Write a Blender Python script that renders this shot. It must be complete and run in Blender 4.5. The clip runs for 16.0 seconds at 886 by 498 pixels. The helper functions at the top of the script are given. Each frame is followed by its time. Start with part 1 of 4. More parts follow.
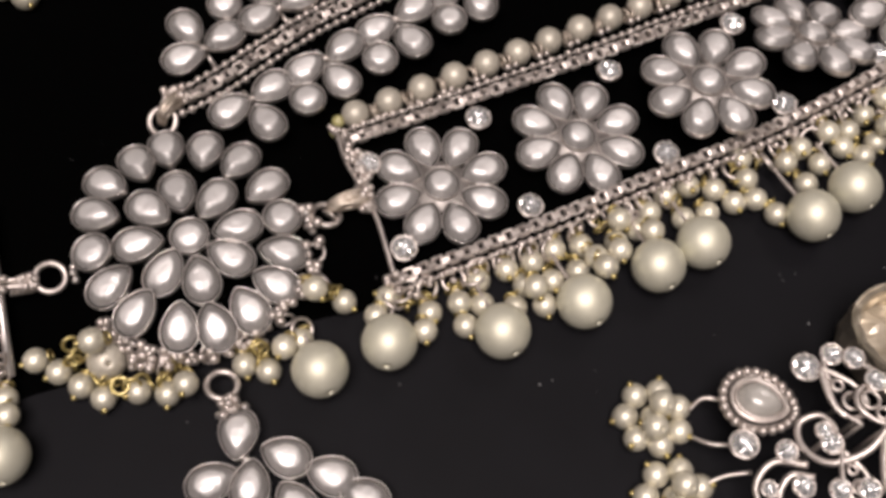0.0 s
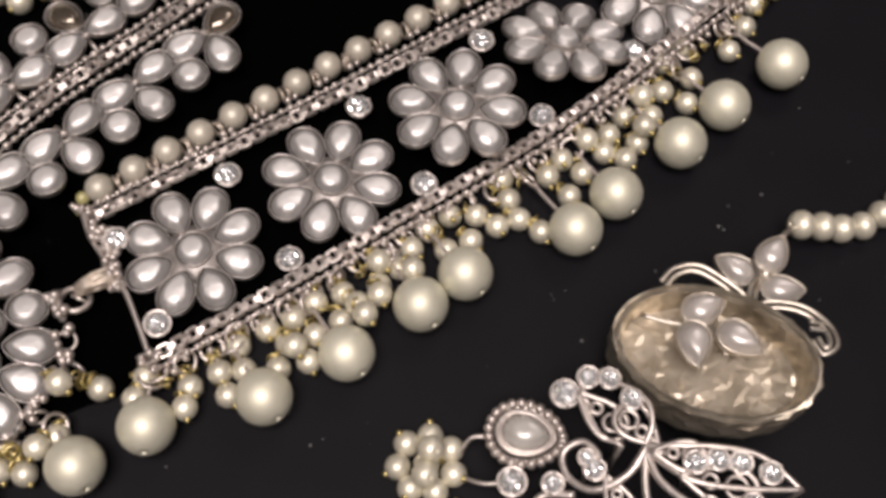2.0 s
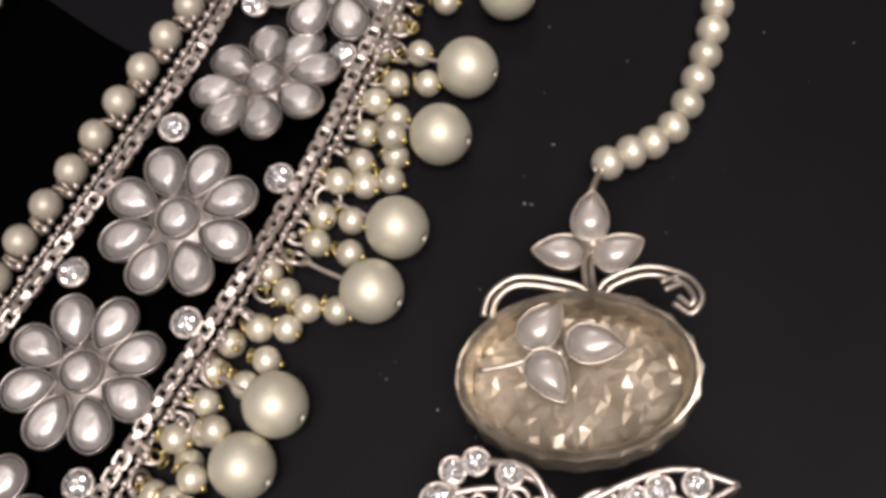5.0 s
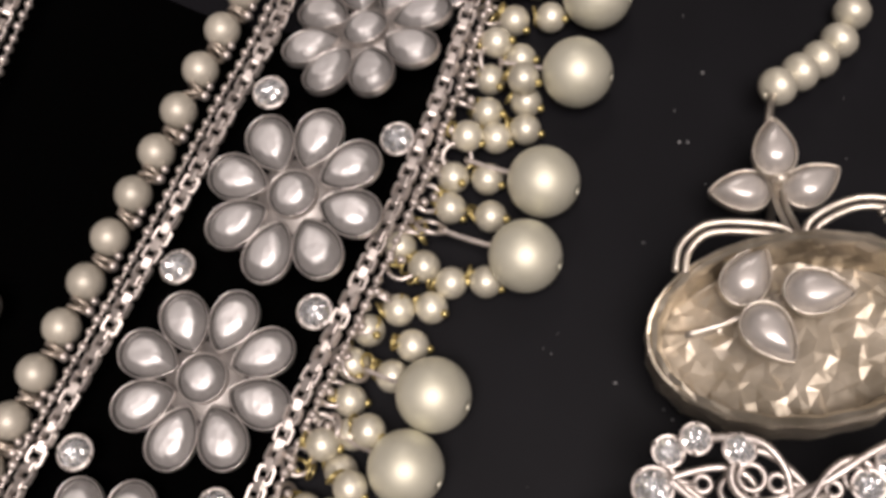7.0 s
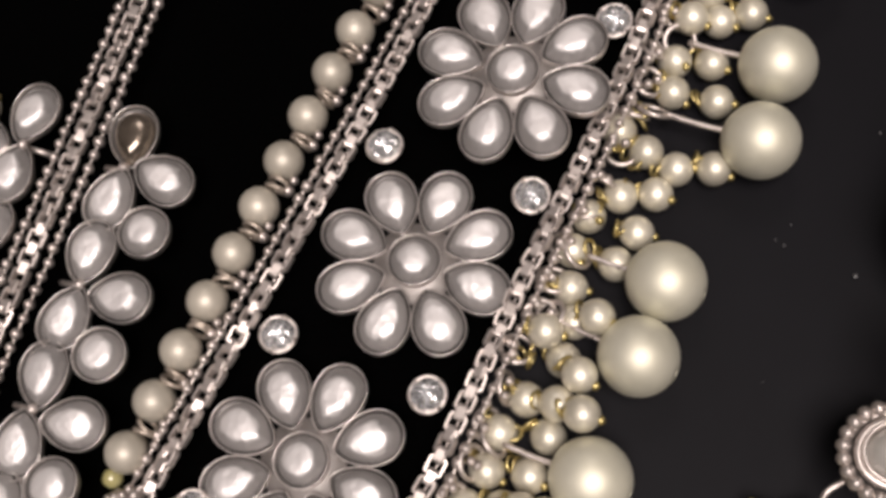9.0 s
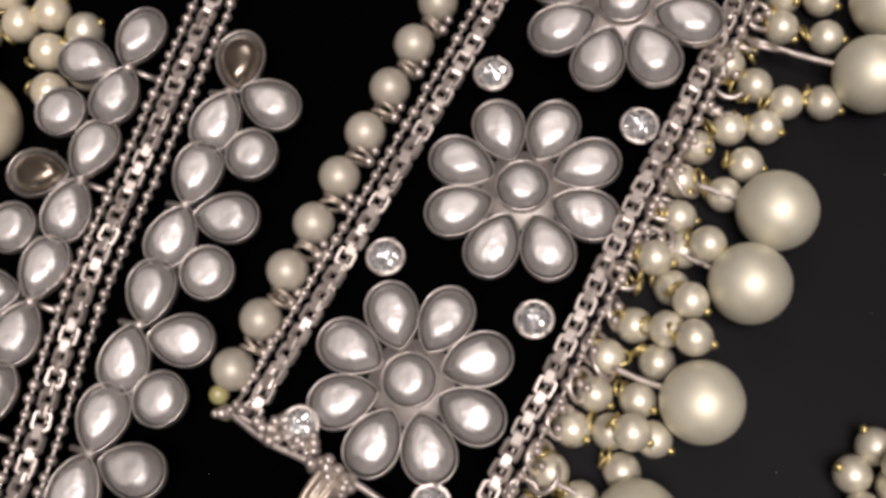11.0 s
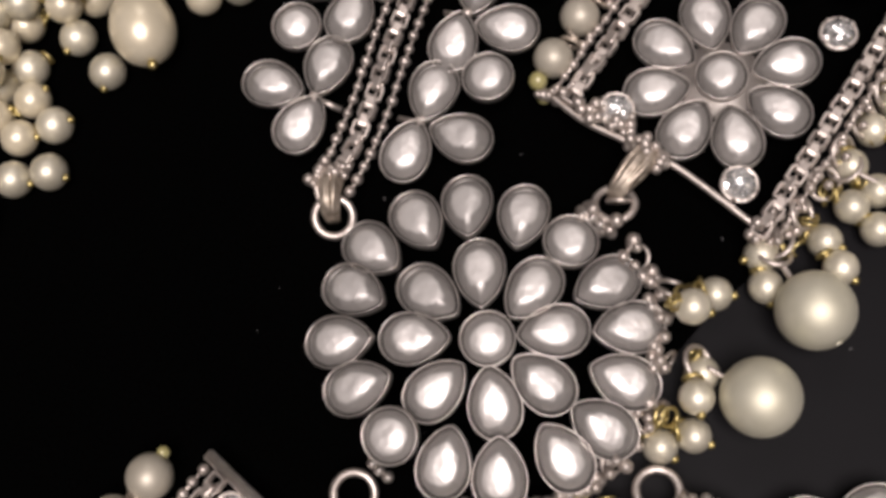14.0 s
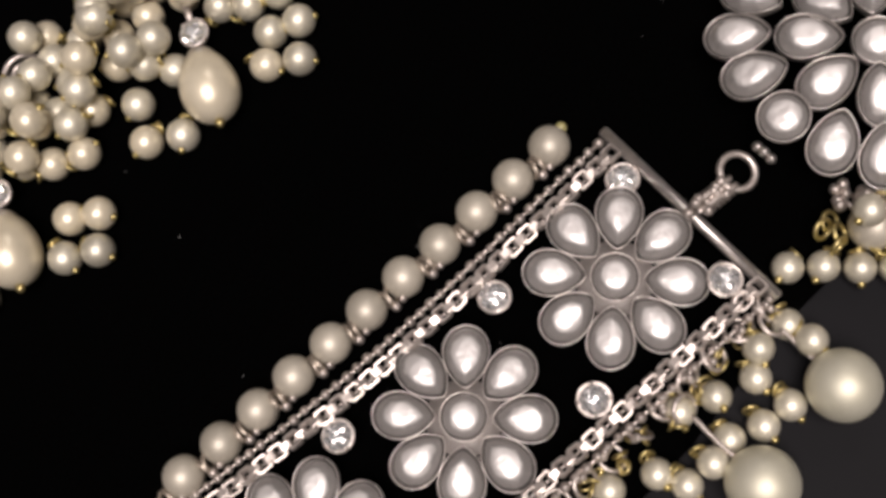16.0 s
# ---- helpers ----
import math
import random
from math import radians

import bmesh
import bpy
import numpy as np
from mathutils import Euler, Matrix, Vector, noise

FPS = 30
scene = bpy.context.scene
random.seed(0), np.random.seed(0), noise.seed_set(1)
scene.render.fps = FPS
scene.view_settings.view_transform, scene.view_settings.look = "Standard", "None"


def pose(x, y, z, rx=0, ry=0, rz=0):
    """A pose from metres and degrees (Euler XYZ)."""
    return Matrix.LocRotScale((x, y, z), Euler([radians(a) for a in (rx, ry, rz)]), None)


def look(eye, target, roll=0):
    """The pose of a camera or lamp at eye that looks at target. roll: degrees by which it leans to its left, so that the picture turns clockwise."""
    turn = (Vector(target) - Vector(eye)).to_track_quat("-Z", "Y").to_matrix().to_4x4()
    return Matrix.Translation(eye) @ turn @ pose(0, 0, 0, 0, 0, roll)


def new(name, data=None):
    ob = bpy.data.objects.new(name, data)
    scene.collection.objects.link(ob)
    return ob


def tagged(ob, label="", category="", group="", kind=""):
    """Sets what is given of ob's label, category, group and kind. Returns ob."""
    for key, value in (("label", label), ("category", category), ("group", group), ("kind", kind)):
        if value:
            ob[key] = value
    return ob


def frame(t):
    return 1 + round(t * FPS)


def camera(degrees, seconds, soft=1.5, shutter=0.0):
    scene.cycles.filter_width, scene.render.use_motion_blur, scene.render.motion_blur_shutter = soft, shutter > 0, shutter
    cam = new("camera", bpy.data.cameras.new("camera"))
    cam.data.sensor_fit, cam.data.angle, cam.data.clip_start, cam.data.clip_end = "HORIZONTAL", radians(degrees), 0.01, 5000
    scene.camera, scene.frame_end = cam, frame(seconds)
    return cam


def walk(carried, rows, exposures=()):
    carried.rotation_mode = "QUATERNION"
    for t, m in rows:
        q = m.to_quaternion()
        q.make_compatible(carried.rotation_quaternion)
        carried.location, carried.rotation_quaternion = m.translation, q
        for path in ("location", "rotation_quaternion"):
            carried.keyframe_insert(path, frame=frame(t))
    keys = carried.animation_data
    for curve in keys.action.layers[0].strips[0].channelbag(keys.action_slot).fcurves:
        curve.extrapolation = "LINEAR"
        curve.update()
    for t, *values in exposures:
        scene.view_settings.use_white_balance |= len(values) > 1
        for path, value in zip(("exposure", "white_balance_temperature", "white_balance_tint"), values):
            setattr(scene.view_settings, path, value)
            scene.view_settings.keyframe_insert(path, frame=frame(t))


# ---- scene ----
cam = camera(44.8, 16.0, soft=3.8)
# seconds, eye in metres, turn in degrees
PATH = [
    (0, -0.01897, -0.07733, 0.16695, 25.925, -1.903, -5.832),
    (0.5, -0.00933, -0.07760, 0.16721, 25.922, -1.908, -7.528),
    (1, -0.00117, -0.07716, 0.16764, 26.010, -1.820, -9.200),
    (1.5, 0.00769, -0.07479, 0.16830, 25.708, -1.215, -11.282),
    (2, 0.01597, -0.07159, 0.16728, 25.501, -0.501, -14.038),
    (2.5, 0.02427, -0.06909, 0.16621, 25.237, 0.504, -17.470),
    (3, 0.03275, -0.06672, 0.16470, 24.797, 1.879, -21.746),
    (3.5, 0.04101, -0.06480, 0.16021, 24.090, 3.483, -26.463),
    (4, 0.04702, -0.06193, 0.15594, 23.174, 4.916, -31.336),
    (4.5, 0.04899, -0.05768, 0.15097, 21.992, 6.082, -36.314),
    (5, 0.04809, -0.05256, 0.14586, 20.763, 6.907, -40.788),
    (5.5, 0.04541, -0.04701, 0.14117, 19.712, 7.369, -44.132),
    (6, 0.04209, -0.04153, 0.13751, 19.054, 7.474, -45.713),
    (6.5, 0.03955, -0.03606, 0.13463, 18.689, 7.251, -46.379),
    (7, 0.03364, -0.03112, 0.13136, 18.280, 7.412, -46.321),
    (7.5, 0.02632, -0.02734, 0.12854, 18.237, 7.626, -45.903),
    (8, 0.01831, -0.02382, 0.12559, 18.336, 7.409, -45.475),
    (8.5, 0.01172, -0.02113, 0.12440, 18.280, 7.251, -45.065),
    (9, 0.00734, -0.01944, 0.12361, 18.201, 7.366, -44.546),
    (9.5, 0.00318, -0.01787, 0.12280, 18.178, 7.380, -44.133),
    (10, -0.00003, -0.01695, 0.12229, 18.221, 7.338, -43.817),
    (10.5, -0.00307, -0.01671, 0.12226, 18.257, 7.327, -43.486),
    (11, -0.00669, -0.01718, 0.12288, 18.206, 7.438, -43.031),
    (11.5, -0.01165, -0.01836, 0.12434, 17.990, 7.768, -42.338),
    (12, -0.01723, -0.02011, 0.12634, 17.675, 8.300, -41.535),
    (12.5, -0.02392, -0.02071, 0.12805, 17.240, 8.547, -40.677),
    (13, -0.03130, -0.01974, 0.12923, 16.186, 8.626, -39.786),
    (13.5, -0.04101, -0.01967, 0.12952, 15.603, 8.442, -38.701),
    (14, -0.05093, -0.02023, 0.12964, 15.174, 8.286, -37.520),
    (14.5, -0.06336, -0.02157, 0.13037, 15.050, 8.158, -35.937),
    (15, -0.07754, -0.02324, 0.13220, 14.640, 8.886, -34.439),
    (15.5, -0.09122, -0.02522, 0.13629, 13.973, 10.005, -32.938),
    (16, -0.10369, -0.02904, 0.14351, 13.647, 10.897, -31.044),
]
walk(cam, [(t, pose(x, y, z, rx, ry, rz)) for t, x, y, z, rx, ry, rz in PATH], ((0.0, -0.02), (1.5, -0.04), (3.5, 0.08), (6.0, -0.03), (9.0, -0.05), (11.5, -0.13), (14.0, -0.14), (16.0, -0.12)))

# ---- light: a ceiling panel over the table in a closed, pale room ----
scene.view_settings.exposure = 0.0
world = bpy.data.worlds.new("room_air")
world.use_nodes = True
world.node_tree.nodes["Background"].inputs[0].default_value = (0.9, 0.85, 0.8, 1)
world.node_tree.nodes["Background"].inputs[1].default_value = 0.02
scene.world = world


def lamp(place, target, size_x, size_y, watts, colour):
    data = bpy.data.lights.new("ceiling_panel", "AREA")
    data.shape, data.size, data.size_y, data.energy, data.color = "RECTANGLE", size_x, size_y, watts, colour
    ob = new("ceiling_panel", data)
    ob.matrix_world = look(place, target)
    return ob


lamp((-0.20, -0.50, 1.66), (-0.20, -0.50, 0), 0.95, 0.95, 45, (1.0, 0.885, 0.85))
lamp((0.9, 0.9, 1.66), (0.9, 0.9, 0), 0.60, 0.60, 6, (1.0, 0.885, 0.85))


# ---- materials ----
def shader(name):
    m = bpy.data.materials.new(name)
    m.use_nodes = True
    return m, m.node_tree.nodes, m.node_tree.links, m.node_tree.nodes["Principled BSDF"]


def noise_node(nodes, links, scale, detail=4.0):
    co = nodes.new("ShaderNodeTexCoord")
    n = nodes.new("ShaderNodeTexNoise")
    n.inputs["Scale"].default_value, n.inputs["Detail"].default_value = scale, detail
    links.new(co.outputs["Object"], n.inputs["Vector"])
    return n


def ramp(nodes, links, source, stops):
    r = nodes.new("ShaderNodeValToRGB")
    for n, (at, colour) in enumerate(stops):
        e = r.color_ramp.elements[n] if n < 2 else r.color_ramp.elements.new(at)
        e.position, e.color = at, (*colour, 1)
    links.new(source, r.inputs[0])
    return r


def bump(nodes, links, source, bsdf, strength, distance):
    b = nodes.new("ShaderNodeBump")
    b.inputs["Strength"].default_value, b.inputs["Distance"].default_value = strength, distance
    links.new(source, b.inputs["Height"])
    links.new(b.outputs[0], bsdf.inputs["Normal"])


def make(name, low, high, rough, metal=0.0, grain=900.0, relief=0.0, coat=0.0, coat_rough=0.05, spread=0.0, rough_spread=0.0):
    """A surface with grain between two colours, small shifts from piece to piece, and fine relief."""
    m, nodes, links, b = shader(name)
    n = noise_node(nodes, links, grain)
    r = ramp(nodes, links, n.outputs["Fac"], [(0.3, low), (0.7, high)])
    colour = r.outputs[0]
    if spread:
        info = nodes.new("ShaderNodeObjectInfo")
        hue = nodes.new("ShaderNodeHueSaturation")
        spanned = nodes.new("ShaderNodeMapRange")
        spanned.inputs["To Min"].default_value, spanned.inputs["To Max"].default_value = 1 - spread, 1 + spread * 0.4
        links.new(info.outputs["Random"], spanned.inputs["Value"])
        links.new(spanned.outputs[0], hue.inputs["Value"])
        links.new(colour, hue.inputs["Color"])
        colour = hue.outputs[0]
    links.new(colour, b.inputs["Base Color"])
    b.inputs["Metallic"].default_value, b.inputs["Roughness"].default_value = metal, rough
    if rough_spread:
        wear = noise_node(nodes, links, grain * 0.35)
        rr = nodes.new("ShaderNodeMapRange")
        rr.inputs["To Min"].default_value, rr.inputs["To Max"].default_value = rough - rough_spread, rough + rough_spread
        links.new(wear.outputs["Fac"], rr.inputs["Value"])
        links.new(rr.outputs[0], b.inputs["Roughness"])
    b.inputs["Coat Weight"].default_value, b.inputs["Coat Roughness"].default_value = coat, coat_rough
    if relief:
        bump(nodes, links, n.outputs["Fac"], b, 0.6, relief)
    return m


SILVER = make("rose_silver", (0.4988, 0.4472, 0.4128), (0.7052, 0.645, 0.602), 0.42, 0.85, 700, 0.00008, rough_spread=0.12)
BRIGHT = make("bright_silver", (0.50, 0.445, 0.41), (0.74, 0.675, 0.63), 0.4, 0.8, 500, 0.00005, rough_spread=0.1)
COLLAR = make("grey_silver_collar", (0.56, 0.525, 0.50), (0.76, 0.72, 0.69), 0.36, 0.9, 700, 0.00006, rough_spread=0.1)
SATIN = make("satin_silver", (0.34, 0.315, 0.295), (0.46, 0.43, 0.41), 0.5, 0.8, 400, 0.0002)
# collar silver darkened to paint the shade in the groove round a stone
CUP_SHADE = make("shaded_silver_cup", (0.10, 0.095, 0.09), (0.18, 0.17, 0.162), 0.45, 0.6, 500, 0.0001, rough_spread=0.1)
CORD = make("bronze_silver_wire", (0.30, 0.25, 0.20), (0.62, 0.55, 0.47), 0.42, 0.75, 900, 0.0002, rough_spread=0.1)
GOLD = make("gold_wire", (0.42, 0.34, 0.12), (0.64, 0.54, 0.27), 0.36, 0.9, 800, 0.00004)
YELLOW = make("yellow_glass", (0.30, 0.27, 0.10), (0.42, 0.39, 0.20), 0.3, 0.0, 600, 0.00003, coat=1.0)
DULL_GOLD = make("antique_champagne_metal", (0.4871, 0.4354, 0.369), (0.679, 0.6347, 0.5609), 0.36, 0.85, 350, 0.0003, rough_spread=0.12)
RIM = make("faceted_champagne", (0.42, 0.37, 0.285), (0.78, 0.71, 0.59), 0.32, 0.88, 250, 0.0002, rough_spread=0.08)
FOIL = make("champagne_foil", (0.34, 0.29, 0.215), (0.68, 0.60, 0.485), 0.4, 0.5, 160, 0.0008, coat=0.4, coat_rough=0.1)
PEARL = make("faux_pearl", (0.65, 0.63, 0.505), (0.75, 0.73, 0.605), 0.55, 0.6, 260, 0.00002, coat=0.2, coat_rough=0.3, spread=0.08)
SMALL_PEARL = make("small_faux_pearl", (0.63, 0.59, 0.47), (0.75, 0.71, 0.59), 0.46, 0.58, 500, 0.00003, coat=0.3, coat_rough=0.28, spread=0.16)
DULL_PEARL = make("dull_faux_pearl", (0.468, 0.4319, 0.3596), (0.5616, 0.5244, 0.442), 0.5, 0.4, 300, 0.00003, coat=0.25, coat_rough=0.3, spread=0.12)
IVORY = make("ivory_pearl", (0.6432, 0.5781, 0.4328), (0.7379, 0.673, 0.5248), 0.38, 0.35, 260, 0.00003, coat=0.5, coat_rough=0.2, spread=0.06)
WHITE_CAB = make("white_cabochon", (0.419, 0.3901, 0.3612), (0.5202, 0.4841, 0.4552), 0.32, 0.35, 300, 0.00002, coat=0.6, coat_rough=0.1)
GREY_CAB = make("grey_cabochon", (0.357, 0.34, 0.3145), (0.4675, 0.4505, 0.4165), 0.25, 0.1, 300, 0.0, coat=0.8, coat_rough=0.06)
TABLE = make("dark_grey_tray", (0.0022, 0.0021, 0.0032), (0.0034, 0.0033, 0.0048), 0.6, 0.0, 60, 0.00002, rough_spread=0.06)
CLOTH = make("black_velvet", (0.0003, 0.0003, 0.0003), (0.0008, 0.0008, 0.0008), 1.0, 0.0, 2500, 0.00005)
CLOTH.node_tree.nodes["Principled BSDF"].inputs["Specular IOR Level"].default_value = 0.01
TABLE.node_tree.nodes["Principled BSDF"].inputs["Specular IOR Level"].default_value = 0.12
DUST = make("pale_dust", (0.12, 0.12, 0.12), (0.3, 0.3, 0.3), 0.9, 0.0, 900)
PLASTER = make("pale_plaster", (0.14, 0.13, 0.125), (0.18, 0.17, 0.165), 0.9, 0.0, 8, 0.001)
WOOD = make("brown_floor", (0.16, 0.10, 0.06), (0.26, 0.17, 0.10), 0.5, 0.0, 6, 0.001)




def foiled_glass_shine():
    """A clear domed stone over silver foil; its shine is painted, bright middle to uneven grey margin."""
    m, nodes, links, b = shader("foiled_glass_shine")
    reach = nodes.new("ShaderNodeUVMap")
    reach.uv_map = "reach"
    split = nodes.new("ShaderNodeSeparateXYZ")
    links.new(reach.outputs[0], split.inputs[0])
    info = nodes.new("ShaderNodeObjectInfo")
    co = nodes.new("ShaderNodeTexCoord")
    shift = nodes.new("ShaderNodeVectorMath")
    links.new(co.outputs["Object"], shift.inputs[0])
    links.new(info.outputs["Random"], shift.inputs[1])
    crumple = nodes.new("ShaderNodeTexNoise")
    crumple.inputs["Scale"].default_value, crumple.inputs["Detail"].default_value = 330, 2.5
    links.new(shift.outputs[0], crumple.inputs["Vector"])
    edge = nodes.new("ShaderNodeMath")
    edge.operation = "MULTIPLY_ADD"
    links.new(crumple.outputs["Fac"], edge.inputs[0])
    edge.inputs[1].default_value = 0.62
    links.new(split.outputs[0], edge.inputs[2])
    # highlight and dimmer reflecting edge of the dome, put into the base colour
    shine_tone = ramp(nodes, links, edge.outputs[0], [(0.86, (0.74, 0.715, 0.70)), (0.95, (0.64, 0.62, 0.605)), (1.04, (0.40, 0.385, 0.375)), (1.3, (0.36, 0.345, 0.335))])
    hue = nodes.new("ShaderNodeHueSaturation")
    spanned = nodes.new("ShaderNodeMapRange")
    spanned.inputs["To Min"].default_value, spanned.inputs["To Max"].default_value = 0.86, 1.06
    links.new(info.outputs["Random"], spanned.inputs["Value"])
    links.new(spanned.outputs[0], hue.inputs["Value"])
    links.new(shine_tone.outputs[0], hue.inputs["Color"])
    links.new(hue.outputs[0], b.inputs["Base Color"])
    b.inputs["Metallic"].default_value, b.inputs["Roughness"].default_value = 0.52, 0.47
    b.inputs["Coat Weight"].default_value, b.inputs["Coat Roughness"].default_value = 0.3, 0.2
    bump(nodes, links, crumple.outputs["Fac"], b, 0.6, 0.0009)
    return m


FOILED_SHINE = foiled_glass_shine()
DARK_STONE = make("tarnished_foil", (0.16, 0.13, 0.10), (0.30, 0.25, 0.20), 0.25, 0.8, 300, 0.0003, coat=1.0)
CRYSTAL = make("cut_crystal", (0.74, 0.75, 0.76), (0.98, 0.98, 0.98), 0.14, 0.75, 900, 0.0, coat=1.0, coat_rough=0.02)

# ---- mesh tools, all in millimetres ----
MM = 0.001
rng = random.Random(7)


def mesh_of(bm, name, smooth=True):
    me = bpy.data.meshes.new(name)
    bmesh.ops.recalc_face_normals(bm, faces=bm.faces)
    bmesh.ops.scale(bm, vec=(MM, MM, MM), verts=bm.verts)
    for f in bm.faces:
        f.smooth = smooth
    lined = any(f.material_index for f in bm.faces)
    bm.to_mesh(me)
    bm.free()
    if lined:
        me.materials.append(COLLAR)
        me.materials.append(CUP_SHADE)
    return me


def at(x, y, z, rx=0, ry=0, rz=0, scale=1.0):
    return pose(x * MM, y * MM, z * MM, rx, ry, rz) @ Matrix.Diagonal((scale, scale, scale, 1))


def part(name, mesh, material, parent, m=None, label=""):
    if not mesh.materials:
        mesh.materials.append(material)
    ob = new(name, mesh)
    if mesh.materials[0] != material:
        ob.material_slots[0].link = "OBJECT"
        ob.material_slots[0].material = material
    ob.parent = parent
    ob.matrix_basis = m if m is not None else Matrix()
    return tagged(ob, label)


def thing(name, label, category, group="", x=0.0, y=0.0):
    ob = new(name)
    ob.empty_display_size = 0.002
    ob.location = (x * MM, y * MM, 0)
    return tagged(ob, label, category, group)


def lathe(bm, profile, steps=24, m=Matrix(), close=False):
    rings = []
    for r, z in profile:
        rings.append([bm.verts.new(m @ Vector((r * math.cos(a), r * math.sin(a), z))) for a in (math.tau * k / steps for k in range(steps))])
    for a, b in zip(rings, rings[1:]):
        for k in range(steps):
            bm.faces.new((a[k], a[(k + 1) % steps], b[(k + 1) % steps], b[k]))
    if close:
        bm.faces.new(rings[0])
        bm.faces.new(rings[-1])


def ball(bm, c, r, steps=12):
    prof = [(max(r * math.sin(math.pi * k / (steps // 2)), r * 0.03), -r * math.cos(math.pi * k / (steps // 2))) for k in range(steps // 2 + 1)]
    lathe(bm, prof, steps, Matrix.Translation(c), True)


def spline(points, per=8):
    """Catmull-Rom through a few points."""
    p = [Vector(q) for q in points]
    p = [2 * p[0] - p[1], *p, 2 * p[-1] - p[-2]]
    out = []
    for a, b, c, d in zip(p, p[1:], p[2:], p[3:]):
        for k in range(per):
            s = k / per
            out.append(0.5 * (2 * b + (c - a) * s + (2 * a - 5 * b + 4 * c - d) * s * s + (3 * b - a - 3 * c + d) * s**3))
    return out + [p[-2]]


def tube(bm, points, r, sides=8, taper=1.0, closed=False):
    rings, count = [], len(points)
    for k, p in enumerate(points):
        ahead = points[(k + 1) % count] - points[k - 1] if closed else points[min(k + 1, count - 1)] - points[max(k - 1, 0)]
        ahead.normalize()
        side = ahead.cross(Vector((0, 0, 1)))
        side = side.normalized() if side.length > 0.05 else Vector((1, 0, 0))
        up = side.cross(ahead)
        rr = r * (1 + (taper - 1) * k / max(count - 1, 1))
        rings.append([bm.verts.new(p + rr * (math.cos(a) * side + math.sin(a) * up)) for a in (math.tau * j / sides for j in range(sides))])
    pairs = list(zip(rings, rings[1:])) + ([(rings[-1], rings[0])] if closed else [])
    for a, b in pairs:
        for j in range(sides):
            bm.faces.new((a[j], a[(j + 1) % sides], b[(j + 1) % sides], b[j]))
    if not closed:
        bm.faces.new(rings[0])
        bm.faces.new(rings[-1])


def ring_points(radius, steps=20, m=Matrix()):
    return [m @ Vector((radius * math.cos(math.tau * k / steps), radius * math.sin(math.tau * k / steps), 0)) for k in range(steps)]


def wire_ring(radius, wire, steps=20):
    bm = bmesh.new()
    tube(bm, ring_points(radius, steps), wire, 8, closed=True)
    return mesh_of(bm, "ring")


def drop_outline(length, width, steps=28, point=0.62):
    """A teardrop round its middle, its tip towards -x; point 0 gives an oval."""
    raw = [(-math.cos(t), math.sin(t) * abs(math.sin(t / 2)) ** point) for t in (math.tau * k / steps for k in range(steps))]
    top = max(y for _, y in raw)
    return [Vector((x * length / 2, y / top * width / 2, 0)) for x, y in raw]


def bezel(bm, outline, m=Matrix(), base=-0.7, lip=0.62, wall=0.18):
    """A thin metal collar round a stone: outer wall, rolled lip and inner step, its inside painted dark as shade."""
    count, rings = len(outline), []
    for off, z in ((wall * 0.3, base), (wall * 0.8, base + 0.3), (wall, lip * 0.4), (wall * 0.95, lip * 0.85), (wall * 0.6, lip), (wall * 0.2, lip * 0.8), (0.0, lip * 0.3), (-0.4, -0.1), (-1.2, -0.25)):
        ring = []
        for k, p in enumerate(outline):
            along = outline[(k + 1) % count] - outline[k - 1]
            out = Vector((-along.y, along.x, 0)).normalized()
            ring.append(bm.verts.new(m @ (p + off * out + Vector((0, 0, z)))))
        rings.append(ring)
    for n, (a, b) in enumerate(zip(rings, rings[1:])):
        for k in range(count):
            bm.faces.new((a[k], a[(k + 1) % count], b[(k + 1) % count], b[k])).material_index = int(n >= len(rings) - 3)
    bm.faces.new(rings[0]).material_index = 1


def dome(outline, height, bands=12):
    """A domed stone over an outline; u runs from 0 in the middle to 1 at the edge."""
    bm = bmesh.new()
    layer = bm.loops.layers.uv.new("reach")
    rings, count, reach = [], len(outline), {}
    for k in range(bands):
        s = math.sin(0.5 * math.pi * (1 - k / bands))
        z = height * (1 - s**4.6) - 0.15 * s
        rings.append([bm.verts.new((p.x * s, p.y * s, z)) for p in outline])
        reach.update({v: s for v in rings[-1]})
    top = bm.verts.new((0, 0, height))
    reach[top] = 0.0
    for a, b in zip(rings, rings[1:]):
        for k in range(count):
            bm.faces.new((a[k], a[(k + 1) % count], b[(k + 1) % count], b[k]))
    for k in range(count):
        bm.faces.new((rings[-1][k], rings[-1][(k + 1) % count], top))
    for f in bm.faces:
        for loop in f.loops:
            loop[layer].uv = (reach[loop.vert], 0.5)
    return mesh_of(bm, "stone")


def pearl_mesh(r, hole, steps=28, stretch=1.0, pear=0.0):
    """A bead with a drilled hole along z."""
    bm = bmesh.new()
    prof = [(hole * 0.8, -r * stretch * 0.6), (hole * 0.85, -r * stretch * 0.97)]
    a0 = math.asin(hole / r)
    n = steps // 2
    for k in range(n + 1):
        a = a0 + (math.pi - 2 * a0) * k / n
        z = -math.cos(a)
        prof.append((r * math.sin(a) * (1 - pear * z), r * stretch * z))
    prof += [(hole * 0.8, r * stretch * 0.95), (hole * 0.7, r * stretch * 0.6)]
    lathe(bm, prof, steps, close=True)
    return mesh_of(bm, "pearl")


